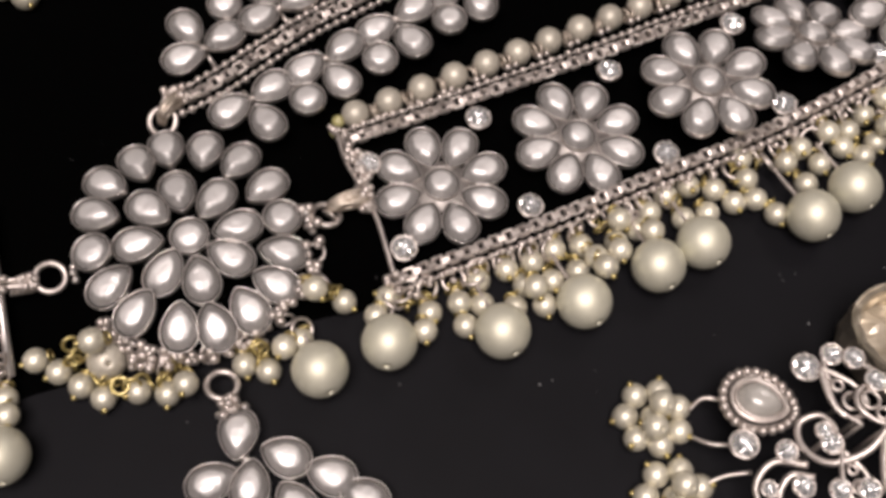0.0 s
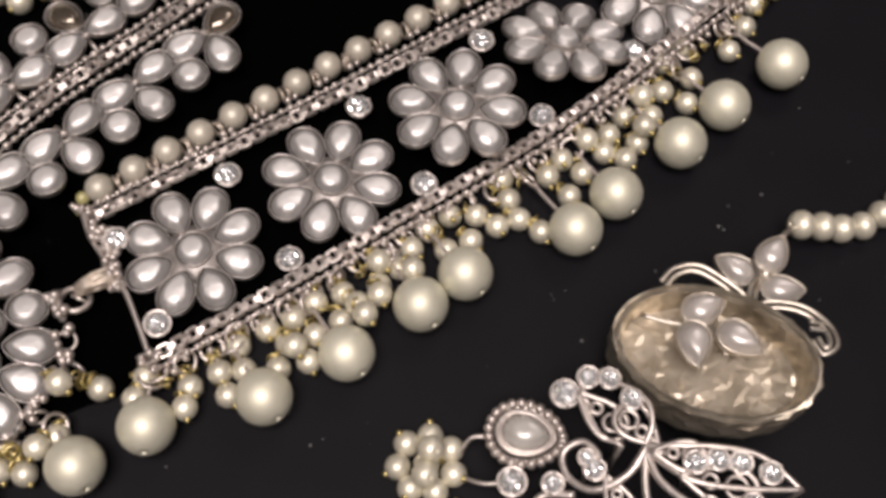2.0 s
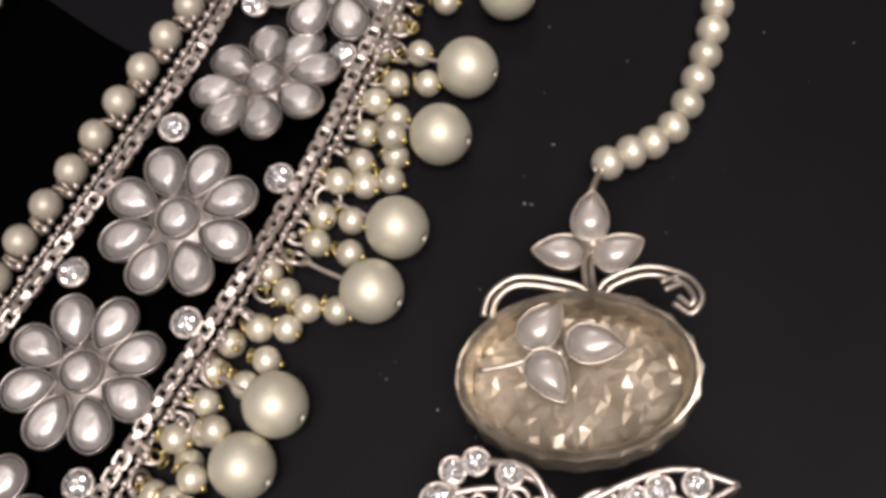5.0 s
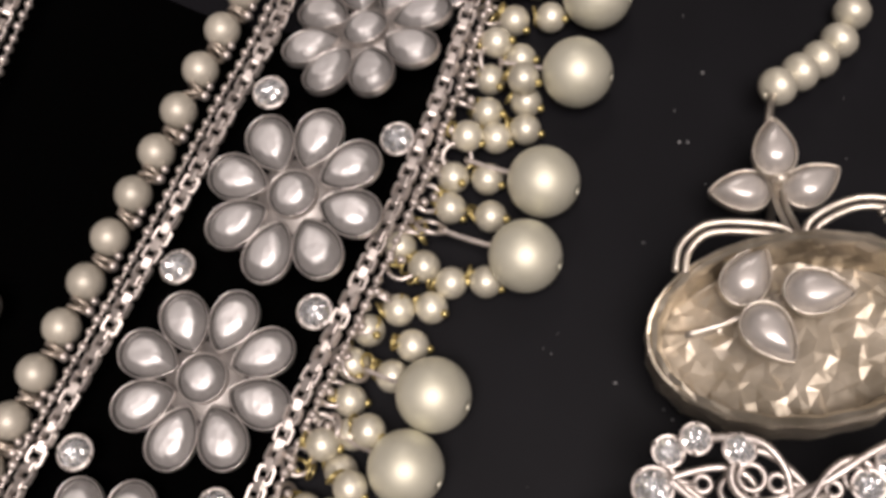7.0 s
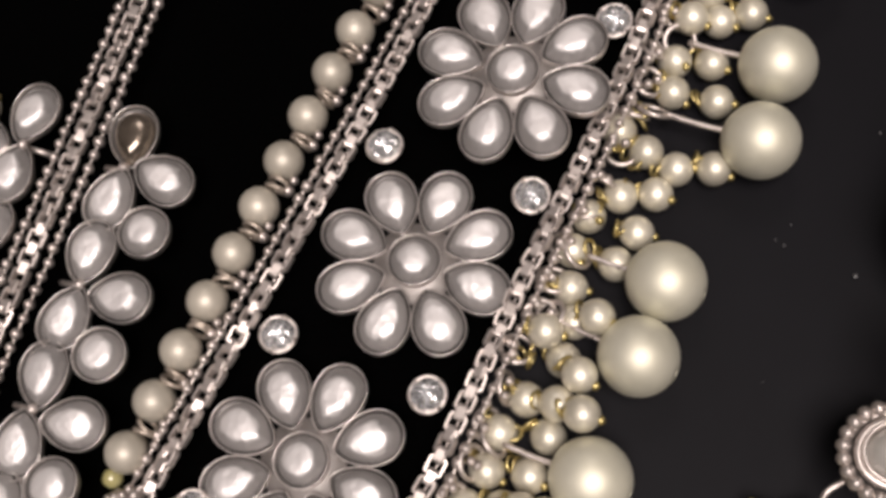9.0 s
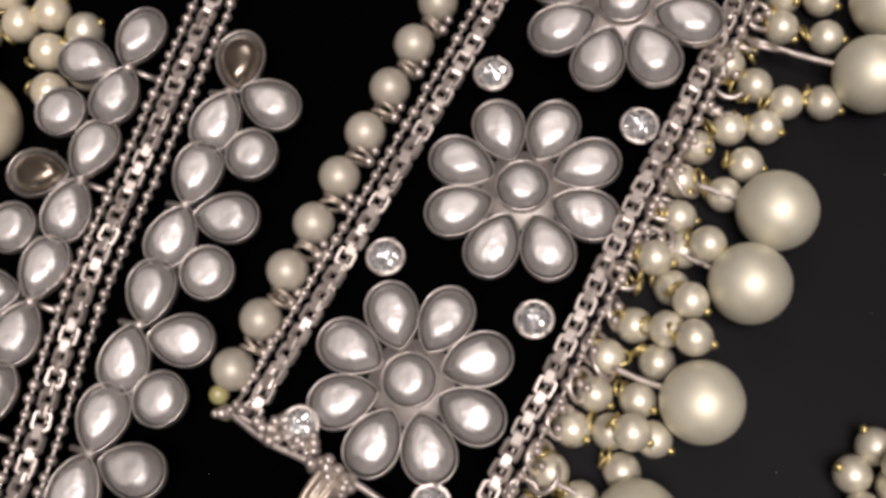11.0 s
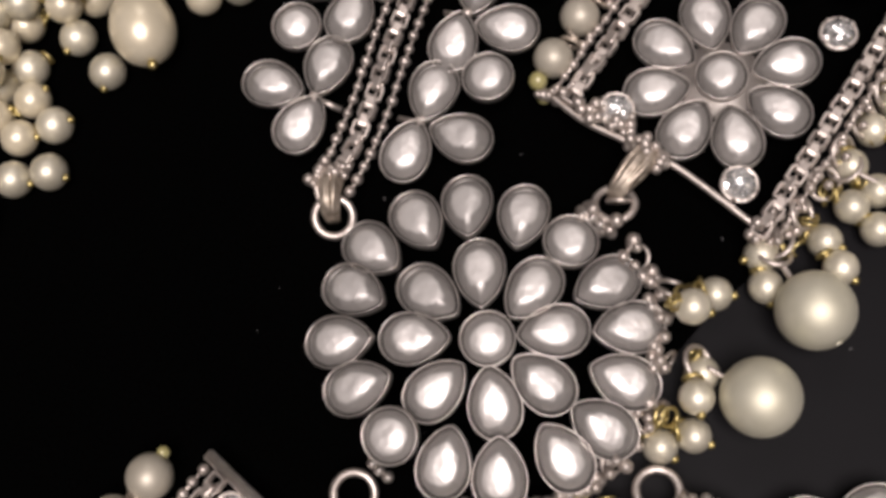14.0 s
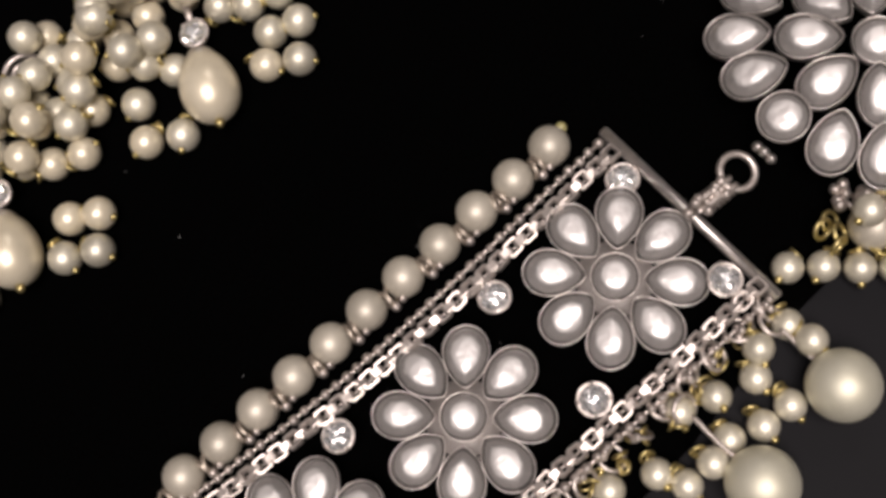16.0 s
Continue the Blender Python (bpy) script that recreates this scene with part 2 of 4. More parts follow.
PETAL = drop_outline(8.1, 6.0, 30, 0.42)
ROUND = [Vector((2.7 * math.cos(a), 2.7 * math.sin(a), 0)) for a in (-math.tau * k / 24 for k in range(24))]
PETAL_STONE, ROUND_STONE = dome([p * 0.9 for p in PETAL], 1.6), dome([p * 0.92 for p in ROUND], 1.3)
BIG_PEARL, SMALL_PEARL_MESH, EDGE_PEARL = pearl_mesh(4.6, 0.55, 36), pearl_mesh(2.1, 0.3, 20), pearl_mesh(2.55, 0.35, 22)
STRING_PEARL = pearl_mesh(2.5, 0.35, 22, 0.9)
DROP_BEAD = pearl_mesh(2.55, 0.3, 20)
DROP_PEARL = pearl_mesh(4.45, 0.4, 32, 1.33, 0.10)


def one_ball(r, steps=12):
    bm = bmesh.new()
    ball(bm, (0, 0, 0), r, steps)
    return mesh_of(bm, "ball")


GOLD_TIP, SPACER = one_ball(0.55), one_ball(0.62, 10)
RING_BIG, RING_MID, RING_GOLD = wire_ring(2.45, 0.5), wire_ring(1.9, 0.32), wire_ring(0.95, 0.22, 14)


def cut_stone_mesh(r):
    """A round brilliant with rings of small kite facets, slightly uneven."""
    bm = bmesh.new()
    steps, rings = 14, []
    for j, (u, z) in enumerate(((1.0, 0.0), (0.9, 0.3), (0.7, 0.5), (0.46, 0.62), (0.24, 0.64))):
        turn = 0.5 * (j % 2)
        row = []
        for k in range(steps):
            a = math.tau * (k + turn) / steps
            lift = (rng.uniform(-0.08, 0.08) + 0.09 * (-1) ** k) * (j > 0)
            row.append(bm.verts.new((u * r * math.cos(a), u * r * math.sin(a), r * (z + lift))))
        rings.append(row)
    top = bm.verts.new((0, 0, 0.58 * r))
    for j, (a, b) in enumerate(zip(rings, rings[1:])):
        o = j % 2
        for k in range(steps):
            n = (k + 1) % steps
            if o:
                bm.faces.new((a[k], b[n], b[k]))
                bm.faces.new((a[k], a[n], b[n]))
            else:
                bm.faces.new((a[k], a[n], b[k]))
                bm.faces.new((a[n], b[n], b[k]))
    for k in range(steps):
        bm.faces.new((rings[-1][k], rings[-1][(k + 1) % steps], top))
    return mesh_of(bm, "cut_stone", False)


def cup_mesh(r):
    """A small claw cup for a rhinestone."""
    bm = bmesh.new()
    lathe(bm, [(r * 0.5, -1.6), (r * 0.75, -1.4), (r + 0.22, 0.1), (r + 0.1, 0.3), (r - 0.12, 0.05)], 20)
    for k in range(4):
        a = math.tau * (k + 0.5) / 4
        ball(bm, ((r - 0.05) * math.cos(a), (r - 0.05) * math.sin(a), 0.35), 0.32, 8)
    return mesh_of(bm, "cup")


CUT = {r: (cut_stone_mesh(r), cup_mesh(r)) for r in (2.15, 1.6, 1.2)}


def rhinestone(parent, x, y, z, r=2.15, rx=0, ry=0):
    cup = part("rhinestone", CUT[r][1], SILVER, parent, at(x, y, z, rx + rng.uniform(-6, 6), ry + rng.uniform(-6, 6), rng.uniform(0, 90)))
    part("crystal", CUT[r][0], CRYSTAL, cup, None, "clear faceted crystal")


def box_link(reach, tall, band):
    """A squared chain link bent from flat strip, lying in the xy plane with rounded corners."""
    bm = bmesh.new()
    path = []
    for cx, cy, a0 in ((1, 1, 0), (-1, 1, 90), (-1, -1, 180), (1, -1, 270)):
        for da in (0, 45, 90):
            a = radians(a0 + da)
            path.append((cx * (reach - 0.4), cy * (tall - 0.4), math.cos(a), math.sin(a)))
    rings = []
    for x, y, c, d in path:
        rings.append([bm.verts.new((x + r * c, y + r * d, z * band)) for r, z in ((0.4, -0.8), (0.4, 0.8), (0.33, 1.0), (0.1, 1.0), (0.04, 0.8), (0.04, -0.8), (0.1, -1.0), (0.33, -1.0))])
    for k in range(len(rings)):
        p, q = rings[k], rings[(k + 1) % len(rings)]
        for j in range(8):
            bm.faces.new((p[j], p[(j + 1) % 8], q[(j + 1) % 8], q[j]))
    return mesh_of(bm, "link", False)


LINKS = (box_link(1.12, 1.1, 0.5), box_link(0.95, 0.66, 0.62))


def resample(points, step):
    pts, out, left = spline(points, 12), [], 0.0
    for a, b in zip(pts, pts[1:]):
        gap = (b - a).length
        while left <= gap:
            out.append((a.lerp(b, left / gap), (b - a).normalized()))
            left += step
        left -= gap
    return out


def box_chain(parent, points):
    """A core wire with squared links on it, turned a quarter from one to the next."""
    bm = bmesh.new()
    tube(bm, spline(shifted(points, 0, -0.9), 6), 0.16, 6)
    core = part("box_chain", mesh_of(bm, "chain_core"), SILVER, parent)
    for k, (p, d) in enumerate(resample(points, 1.3)):
        turn = math.degrees(math.atan2(d.y, d.x))
        m = at(p.x, p.y, p.z + rng.uniform(-0.08, 0.08), 0, 0, turn + rng.uniform(-4, 4)) @ pose(0, 0, 0, 90 * (k % 2) + rng.uniform(-24, 24), 0, 0)
        part("link", LINKS[k % 2], BRIGHT, core, m)


def ball_chain(parent, points, r=0.74, step=1.85):
    bm = bmesh.new()
    tube(bm, spline(points, 6), 0.22, 6)
    for p, _ in resample(points, step):
        ball(bm, p + Vector((rng.uniform(-0.1, 0.1), rng.uniform(-0.1, 0.1), rng.uniform(-0.1, 0.15))), r * rng.uniform(0.85, 1.1), 8)
    part("ball_chain", mesh_of(bm, "ball_chain"), SILVER, parent)


def shifted(points, side, dz=0.0):
    """The same line a few millimetres to its left."""
    p = [Vector(q) for q in points]
    out = []
    for k, q in enumerate(p):
        d = (p[min(k + 1, len(p) - 1)] - p[max(k - 1, 0)]).normalized()
        out.append(q + Vector((-d.y * side, d.x * side, dz)))
    return out


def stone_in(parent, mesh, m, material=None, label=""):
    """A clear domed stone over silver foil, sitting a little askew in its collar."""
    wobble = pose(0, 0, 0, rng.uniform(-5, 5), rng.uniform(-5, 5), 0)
    part("stone", mesh, material or FOILED_SHINE, parent, m @ wobble, label)


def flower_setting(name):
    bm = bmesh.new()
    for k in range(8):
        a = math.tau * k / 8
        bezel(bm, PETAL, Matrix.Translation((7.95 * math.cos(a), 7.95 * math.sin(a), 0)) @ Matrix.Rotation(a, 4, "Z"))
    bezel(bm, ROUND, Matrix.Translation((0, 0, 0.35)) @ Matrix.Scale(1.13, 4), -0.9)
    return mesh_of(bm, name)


def plate_mesh():
    bm = bmesh.new()
    lathe(bm, [(0.2, -0.9), (4.9, -0.9), (5.1, -0.7), (5.0, -0.3), (0.2, -0.1)], 32)
    return mesh_of(bm, "back_plate")


PLATE = plate_mesh()


FLOWER = flower_setting("flower_setting")


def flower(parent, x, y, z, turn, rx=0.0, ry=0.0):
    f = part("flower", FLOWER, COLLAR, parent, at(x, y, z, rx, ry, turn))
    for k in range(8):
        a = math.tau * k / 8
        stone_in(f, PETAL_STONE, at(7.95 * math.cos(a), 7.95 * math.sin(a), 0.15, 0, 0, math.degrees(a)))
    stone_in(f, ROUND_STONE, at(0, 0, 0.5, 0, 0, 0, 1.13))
    part("back_plate", PLATE, SATIN, f, None, "satin silver back plate")


taken = []


def clear_height(x, y, r):
    """The lowest height at which a bead of that radius lies on the table or on the beads below it."""
    z = r
    for _ in range(12):
        hit = [c for c in taken if (c[0] - x) ** 2 + (c[1] - y) ** 2 + (c[2] - z) ** 2 < (0.94 * (c[3] + r)) ** 2]
        if not hit:
            break
        z += 0.6
    taken.append((x, y, z, r))
    return z


def aim(p, q):
    """Turns z along the way from p to q."""
    return (Vector(q) - Vector(p)).to_track_quat("Z", "Y").to_matrix().to_4x4()


def big_pearl(parent, x, y, root, hole_turn=None):
    z = 4.65
    taken.append((x, y, z, 4.6))
    root = Vector(root)
    m = Matrix.Translation((x * MM, y * MM, z * MM)) @ aim((x, y, z), root)
    p = part("large_pearl", BIG_PEARL, PEARL, parent, m)
    way = root - Vector((x, y, z))
    bm = bmesh.new()
    tube(bm, spline([(0, 0, 4.2), (0.1, 0, 0.6 * way.length), (0, 0.15, way.length - 1.2)], 5), 0.36, 8)
    part("pin", mesh_of(bm, "pin"), BRIGHT, p, None, "silver head pin")
    ring = part("jump_ring", RING_MID, SILVER, parent, at(root.x, root.y, root.z, rng.uniform(20, 60), rng.uniform(-30, 30), rng.uniform(0, 180)))
    return p, ring


def small_pearl(parent, x, y, root, material=None, mesh=None, r=2.05, coil=True):
    z = clear_height(x, y, r)
    root = Vector(root)
    way = Vector((x, y, z)) - root
    lean = Vector((way.x + rng.uniform(-3, 3), way.y + rng.uniform(-3, 3), rng.uniform(-1.5, 4.0)))
    m = Matrix.Translation((x * MM, y * MM, z * MM)) @ lean.to_track_quat("Z", "Y").to_matrix().to_4x4()
    p = part("small_pearl", mesh or SMALL_PEARL_MESH, material or SMALL_PEARL, parent, m)
    part("gold_tip", GOLD_TIP, GOLD, p, at(0, 0, r + 0.1), "gold pin head")
    if coil:
        for k in range(2):
            part("gold_loop", RING_GOLD, GOLD, p, at(rng.uniform(-0.3, 0.3), rng.uniform(-0.3, 0.3), -r + 0.05 - 0.4 * k, rng.uniform(-35, 35), rng.uniform(-35, 35), 0), "gold wire loop")
    return p


def nearest(points, x, y):
    return min((p for p, _ in resample(points, 2.0)), key=lambda p: (p.x - x) ** 2 + (p.y - y) ** 2)


def fringe(parent, chain, bigs, smalls, links):
    """Large pearls and clusters of small ones hung from a chain by rings and gold loops."""
    for x, y in bigs:
        root = nearest(chain, x, y)
        big_pearl(parent, x, y, Vector((x, y, 3.5)).lerp(Vector((root.x, root.y, 3.0)), 0.72))
    for x, y in smalls:
        root = nearest(chain, x, y)
        small_pearl(parent, x, y, (root.x, root.y, 3.0))
    for p, d in resample(chain, links):
        side = Vector((d.y, -d.x, 0))
        q = p + side * rng.uniform(2.2, 3.4)
        part("jump_ring", RING_MID, SILVER, parent, at(q.x, q.y, 2.4 + rng.uniform(-0.4, 0.8), rng.uniform(0, 70), rng.uniform(-40, 40), rng.uniform(0, 180)))
        g = p + side * rng.uniform(3.6, 5.4)
        for _ in range(3):
            part("gold_loop", RING_GOLD, GOLD, parent, at(g.x + rng.uniform(-1, 1), g.y + rng.uniform(-1, 1), 2.2 + rng.uniform(-0.8, 1.0), rng.uniform(0, 90), rng.uniform(0, 90), rng.uniform(0, 180)), "gold wire loop")
        if rng.random() < 0.7:
            f = p + side * rng.uniform(3.2, 6.4)
            if min((c[0] - f.x) ** 2 + (c[1] - f.y) ** 2 for c in taken) > 3.2**2:
                small_pearl(parent, f.x, f.y, (p.x, p.y, 3.0))
        for _ in range(2):
            part("spacer_bead", SPACER, SILVER, parent, at(q.x + rng.uniform(-1, 1), q.y + rng.uniform(-1, 1), 3.6 + rng.uniform(0, 1)))


def edge_pearls(parent, start, step, count, bend, inward, size=1.0):
    """A row of pearls with pairs of thin spacer discs, a little bowed."""
    for k in range(count):
        s = k / max(count - 1, 1)
        x, y = start[0] + step[0] * k + bend[0] * s * (1 - s), start[1] + step[1] * k + bend[1] * s * (1 - s)
        turn = math.degrees(math.atan2(step[1], step[0]))
        z = 3.9 + rng.uniform(-0.2, 0.2)
        part("edge_pearl", EDGE_PEARL, DULL_PEARL, parent, at(x, y, z, 0, 0, 0, size) @ pose(0, 0, 0, 0, 90, turn))
        mid = Vector((x, y, 0)) + 0.5 * Vector((step[0], step[1], 0)) + Vector((step[1], -step[0], 0)).normalized() * 0.9 * inward
        for off in (-0.35, 0.45):
            part("spacer_ring", RING_GOLD, CORD, parent, at(mid.x + off * step[0] / 6.5, mid.y + off * step[1] / 6.5, z, rng.uniform(-20, 20), 90 + rng.uniform(-20, 20), turn, 1.4))
        inner = mid + Vector((step[1], -step[0], 0)).normalized() * 1.5 * inward
        part("spacer_bead", SPACER, SILVER, parent, at(inner.x, inner.y, z, 0, 0, 0, 1.2))
        part("spacer_bead", SPACER, SILVER, parent, at(inner.x + 1.4, inner.y + 0.4, z + 0.2))


# ---- the setting: tray, cloth, room ----
def slab(name, outline, z0, z1, material, label, category):
    bm = bmesh.new()
    low = [bm.verts.new((x, y, z0)) for x, y in outline]
    high = [bm.verts.new((x, y, z1)) for x, y in outline]
    bm.faces.new(low)
    bm.faces.new(high)
    for k in range(len(outline)):
        j = (k + 1) % len(outline)
        bm.faces.new((low[k], low[j], high[j], high[k]))
    me = mesh_of(bm, name, False)
    me.materials.append(material)
    return tagged(new(name, me), label, category, "", "structure")


def rect(x0, y0, x1, y1):
    return [(x0, y0), (x1, y0), (x1, y1), (x0, y1)]


slab("table_top", rect(-600, -450, 600, 450), -18, -0.3, TABLE, "dark grey smooth table top under the jewellery", "table")
hem = spline([(-330, -62, 0), (-200, -48, 0), (-130, -32, 0), (-100, -26, 0), (-76, -18, 0), (-60, -15, 0), (-46, -13, 0), (-36, -10, 0), (-26, -8, 0), (-13.5, -6, 0), (10, 3.5, 0), (40, 13, 0), (66, 24, 0), (78, 36, 0), (61, 52, 0), (52, 80, 0), (45, 130, 0), (30, 330, 0)], 6)
slab("cloth", [(p.x, p.y) for p in hem] + [(-330, 330)], -0.29, 0.0, CLOTH, "black velvet cloth laid flat on the table", "cloth")
slab("floor", rect(-2000, -2000, 2000, 2000), -780, -750, WOOD, "brown floor of the room", "floor")
slab("ceiling", rect(-2000, -2000, 2000, 2000), 1700, 1740, PLASTER, "plain pale ceiling", "ceiling")
slab("wall_south", rect(-2000, -2040, 2000, -2000), -750, 1700, PLASTER, "plain pale wall", "wall")
slab("wall_north", rect(-2000, 2000, 2000, 2040), -750, 1700, PLASTER, "plain pale wall", "wall")
slab("wall_west", rect(-2040, -2000, -2000, 2000), -750, 1700, PLASTER, "plain pale wall", "wall")
slab("wall_east", rect(2000, -2000, 2040, 2000), -750, 1700, PLASTER, "plain pale wall", "wall")
for lx, ly in ((-560, -410), (560, -410), (560, 410), (-560, 410)):
    slab("table_leg", rect(lx - 25, ly - 25, lx + 25, ly + 25), -750, -18, TABLE, "square dark table leg", "table leg")

GROUP = "pieces of the necklace"

# ---- first choker panel ----
panel = thing("choker_panel", "silver choker panel with foiled stone flowers and pearl fringe", "necklace panel", GROUP)
LOW_A = [(-14, -4.2, 4.5), (8, 2.9, 4.5), (30, 10.8, 4.6), (53, 18.6, 4.8), (72, 26.8, 5), (96, 39, 5), (112, 47, 5)]
UP_A = [(-20, 23.3, 4.6), (6.3, 31.4, 4.8), (28, 38.2, 5), (46.6, 44.6, 5.2), (60, 49, 5.4), (80, 58, 5.4), (96, 67, 5.4)]
box_chain(panel, LOW_A)
box_chain(panel, UP_A)
ball_chain(panel, shifted(LOW_A, -2.1, -0.4))
ball_chain(panel, shifted(UP_A, 2.3, -0.4))
for x, y, z, turn, rx, ry in ((-4.5, 13.5, 3.6, 17, 0, 0), (20.7, 20.9, 4.2, 20.5, 0, 3), (44.9, 28.0, 8.2, 23, -3, 0), (68.5, 39.4, 4.6, 8, -16, 9), (88.4, 46.5, 4.6, 20, 5, 0)):
    flower(panel, x, y, z, turn, rx, ry)
for x, y, z in ((3.4, 26.3, 4.2), (28.3, 33.8, 5.4), (53.1, 42.1, 6.0), (10.8, 9.1, 1.7), (36.2, 16.9, 3.2), (60.1, 25.6, 3.0), (80, 34.6, 4), (-17.0, 18.5, 4), (-12.1, 1.7, 4), (76, 52, 4)):
    rhinestone(panel, x, y, z)
edge_pearls(panel, (-18.4, 29.0), (6.17, 2.2), 16, (0, 1.2), 1)
bm = bmesh.new()
tube(bm, spline([(-22, 26.5, 4), (-21, 20.2, 4.2), (-19, 15, 4.4), (-16.3, 8, 4.2), (-14, -4, 4)], 6), 0.42, 8)
tube(bm, spline([(-20.5, 24, 3.6), (-17.5, 25, 4.4), (-14, 25.5, 4.2)], 5), 0.5, 8)
part("end_bar", mesh_of(bm, "end_bar"), SILVER, panel)
for x, y, size in ((-21.6, 28.2, 2.3), (-22.4, 26.0, 1.8)):
    part("end_bead", GOLD_TIP, YELLOW, panel, at(x, y, 3.2, 0, 0, 0, size), "yellow glass bead")
for _ in range(34):
    k = rng.random()
    part("spacer_bead", SPACER, SILVER, panel, at(-22 + 5.2 * k + rng.uniform(-1.2, 1.2), 26 - 11 * k + rng.uniform(-1.0, 1.0), rng.uniform(3.2, 5.2), 0, 0, 0, rng.uniform(0.8, 1.4)))
for _ in range(14):
    part("spacer_bead", SPACER, SILVER, panel, at(-14 + rng.uniform(-1.6, 3.4), -4.5 + rng.uniform(-2.4, 1.6), rng.uniform(2.6, 4.8), 0, 0, 0, rng.uniform(0.8, 1.4)))
fringe(
    panel,
    LOW_A,
    ((-15.9, -15.2), (2.6, -14.9), (16.7, -10.9), (30.2, -5.5), (38.7, -1.9), (58.9, 1.6), (67.7, 6.5), (81.9, 13.4), (92.2, 19), (105.6, 24.9)),
    (
        (68.9, 16.1), (72.3, 14), (75.3, 16.6), (61.2, 16.5), (63.9, 13.0), (60.4, 9.2), (49.8, 15.2), (49.9, 11.0), (50.6, 6.9), (53.6, 3.7), (46.6, 6.5),
        (43.6, 9.4), (39.2, 10.4), (41.5, 4.9), (34.8, 8.9), (37.0, 4.1), (-15.4, -6.2), (-17.6, -9.4), (-8.7, -9.6), (-9.9, -13.2), (85.4, 32.0), (89.7, 34.2),
        (89.4, 27.4), (98.4, 31.6), (103.3, 36.1), (83.3, 26.0), (86.8, 22.5), (79.6, 21.4), (76.4, 17.8), (31.3, 5.9), (28.6, 2.8), (30.3, 0.8), (25.3, 4.1),
        (24.5, 0.6), (24.1, -2.3), (18.3, 0.5), (20.2, -2.6), (21.0, -5.6), (17.0, -4.2), (13.5, 0.1), (12.4, -5.7), (7.7, -6.0), (8.9, -8.0), (10.5, -9.9),
        (5.5, -9.9), (-0.1, -4.6), (0.1, -8.9), (-3.7, -8.5), (-3.1, -12.4),
    ),
    4.6,
)

# ---- second choker panel ----
panel_b = thing("choker_panel", "silver choker panel with straight end bar and pearl fringe", "necklace panel", GROUP)
LOW_B = [(-77.5, -12.6, 4.2), (-90.9, -15, 4.4), (-102.4, -17.1, 4.4), (-113.8, -19.2, 4.4), (-135, -23, 4.4), (-160, -26, 4.4)]
UP_B = [(-83, 12.8, 4.4), (-95.5, 10.2, 4.6), (-108.8, 7.5, 4.6), (-121.9, 5.2, 4.6), (-135.3, 3.4, 4.6), (-162, 1, 4.6)]
box_chain(panel_b, LOW_B)
box_chain(panel_b, UP_B)
ball_chain(panel_b, shifted(LOW_B, 2.1, -0.4))
ball_chain(panel_b, shifted(UP_B, -2.3, -0.4))
for x, y, turn, rx, ry in ((-91.8, -1.7, 8, 4, 0), (-118.2, -6.6, 12, 3, 4), (-144.4, -10.6, 10, 0, 0)):
    flower(panel_b, x, y, 4.2, turn, rx, ry)
for x, y in ((-106.5, 4.8), (-133.9, 0.3), (-102.7, -13.6), (-129, -17.8), (-83.6, 9.0), (-80.3, -9.6)):
    rhinestone(panel_b, x, y, 4.0)
edge_pearls(panel_b, (-89.2, 18.5), (-6.58, -1.14), 11, (0, 0.4), -1, 1.14)
bm = bmesh.new()
lowered = Vector((0, 0, -1.2))
for a, b in ((Vector((-82.0, 16.4, 4.4)), Vector((-75.9, -15.0, 3.6))),):
    side = (b - a).cross(Vector((0, 0, 1))).normalized() * 0.7
    corner = [[bm.verts.new(p + s * side + h) for s, h in ((-1, lowered), (1, lowered), (1, Vector()), (-1, Vector()))] for p in (a, b)]
    for j in range(4):
        bm.faces.new((corner[0][j], corner[0][(j + 1) % 4], corner[1][(j + 1) % 4], corner[1][j]))
    bm.faces.new(corner[0])
    bm.faces.new(corner[1])
bmesh.ops.bevel(bm, geom=bm.edges[:], offset=0.18, segments=2, affect="EDGES")
part("end_bar", mesh_of(bm, "end_bar"), COLLAR, panel_b, None, "flat polished end bar")
part("end_bead", GOLD_TIP, YELLOW, panel_b, at(-86.4, 20.0, 3.6, 0, 0, 0, 1.6), "yellow glass bead end")
fringe(
    panel_b,
    [tuple(p) for p in reversed(LOW_B)],
    ((-76.1, -28.3), (-91.0, -33.0), (-112, -38), (-124, -41)),
    ((-84.0, -21.9), (-112, -27), (-117, -31), (-105, -30), (-121, -28), (-76.8, -18.4), (-75.8, -21.7), (-81.7, -19.0), (-82.4, -26.9), (-86.6, -27.3), (-89.5, -21.2), (-94.4, -20.4), (-91.1, -26.5), (-101.1, -25.4), (-98.7, -28.5), (-94.5, -27.9), (-107.3, -24.0)),
    4.6,
)

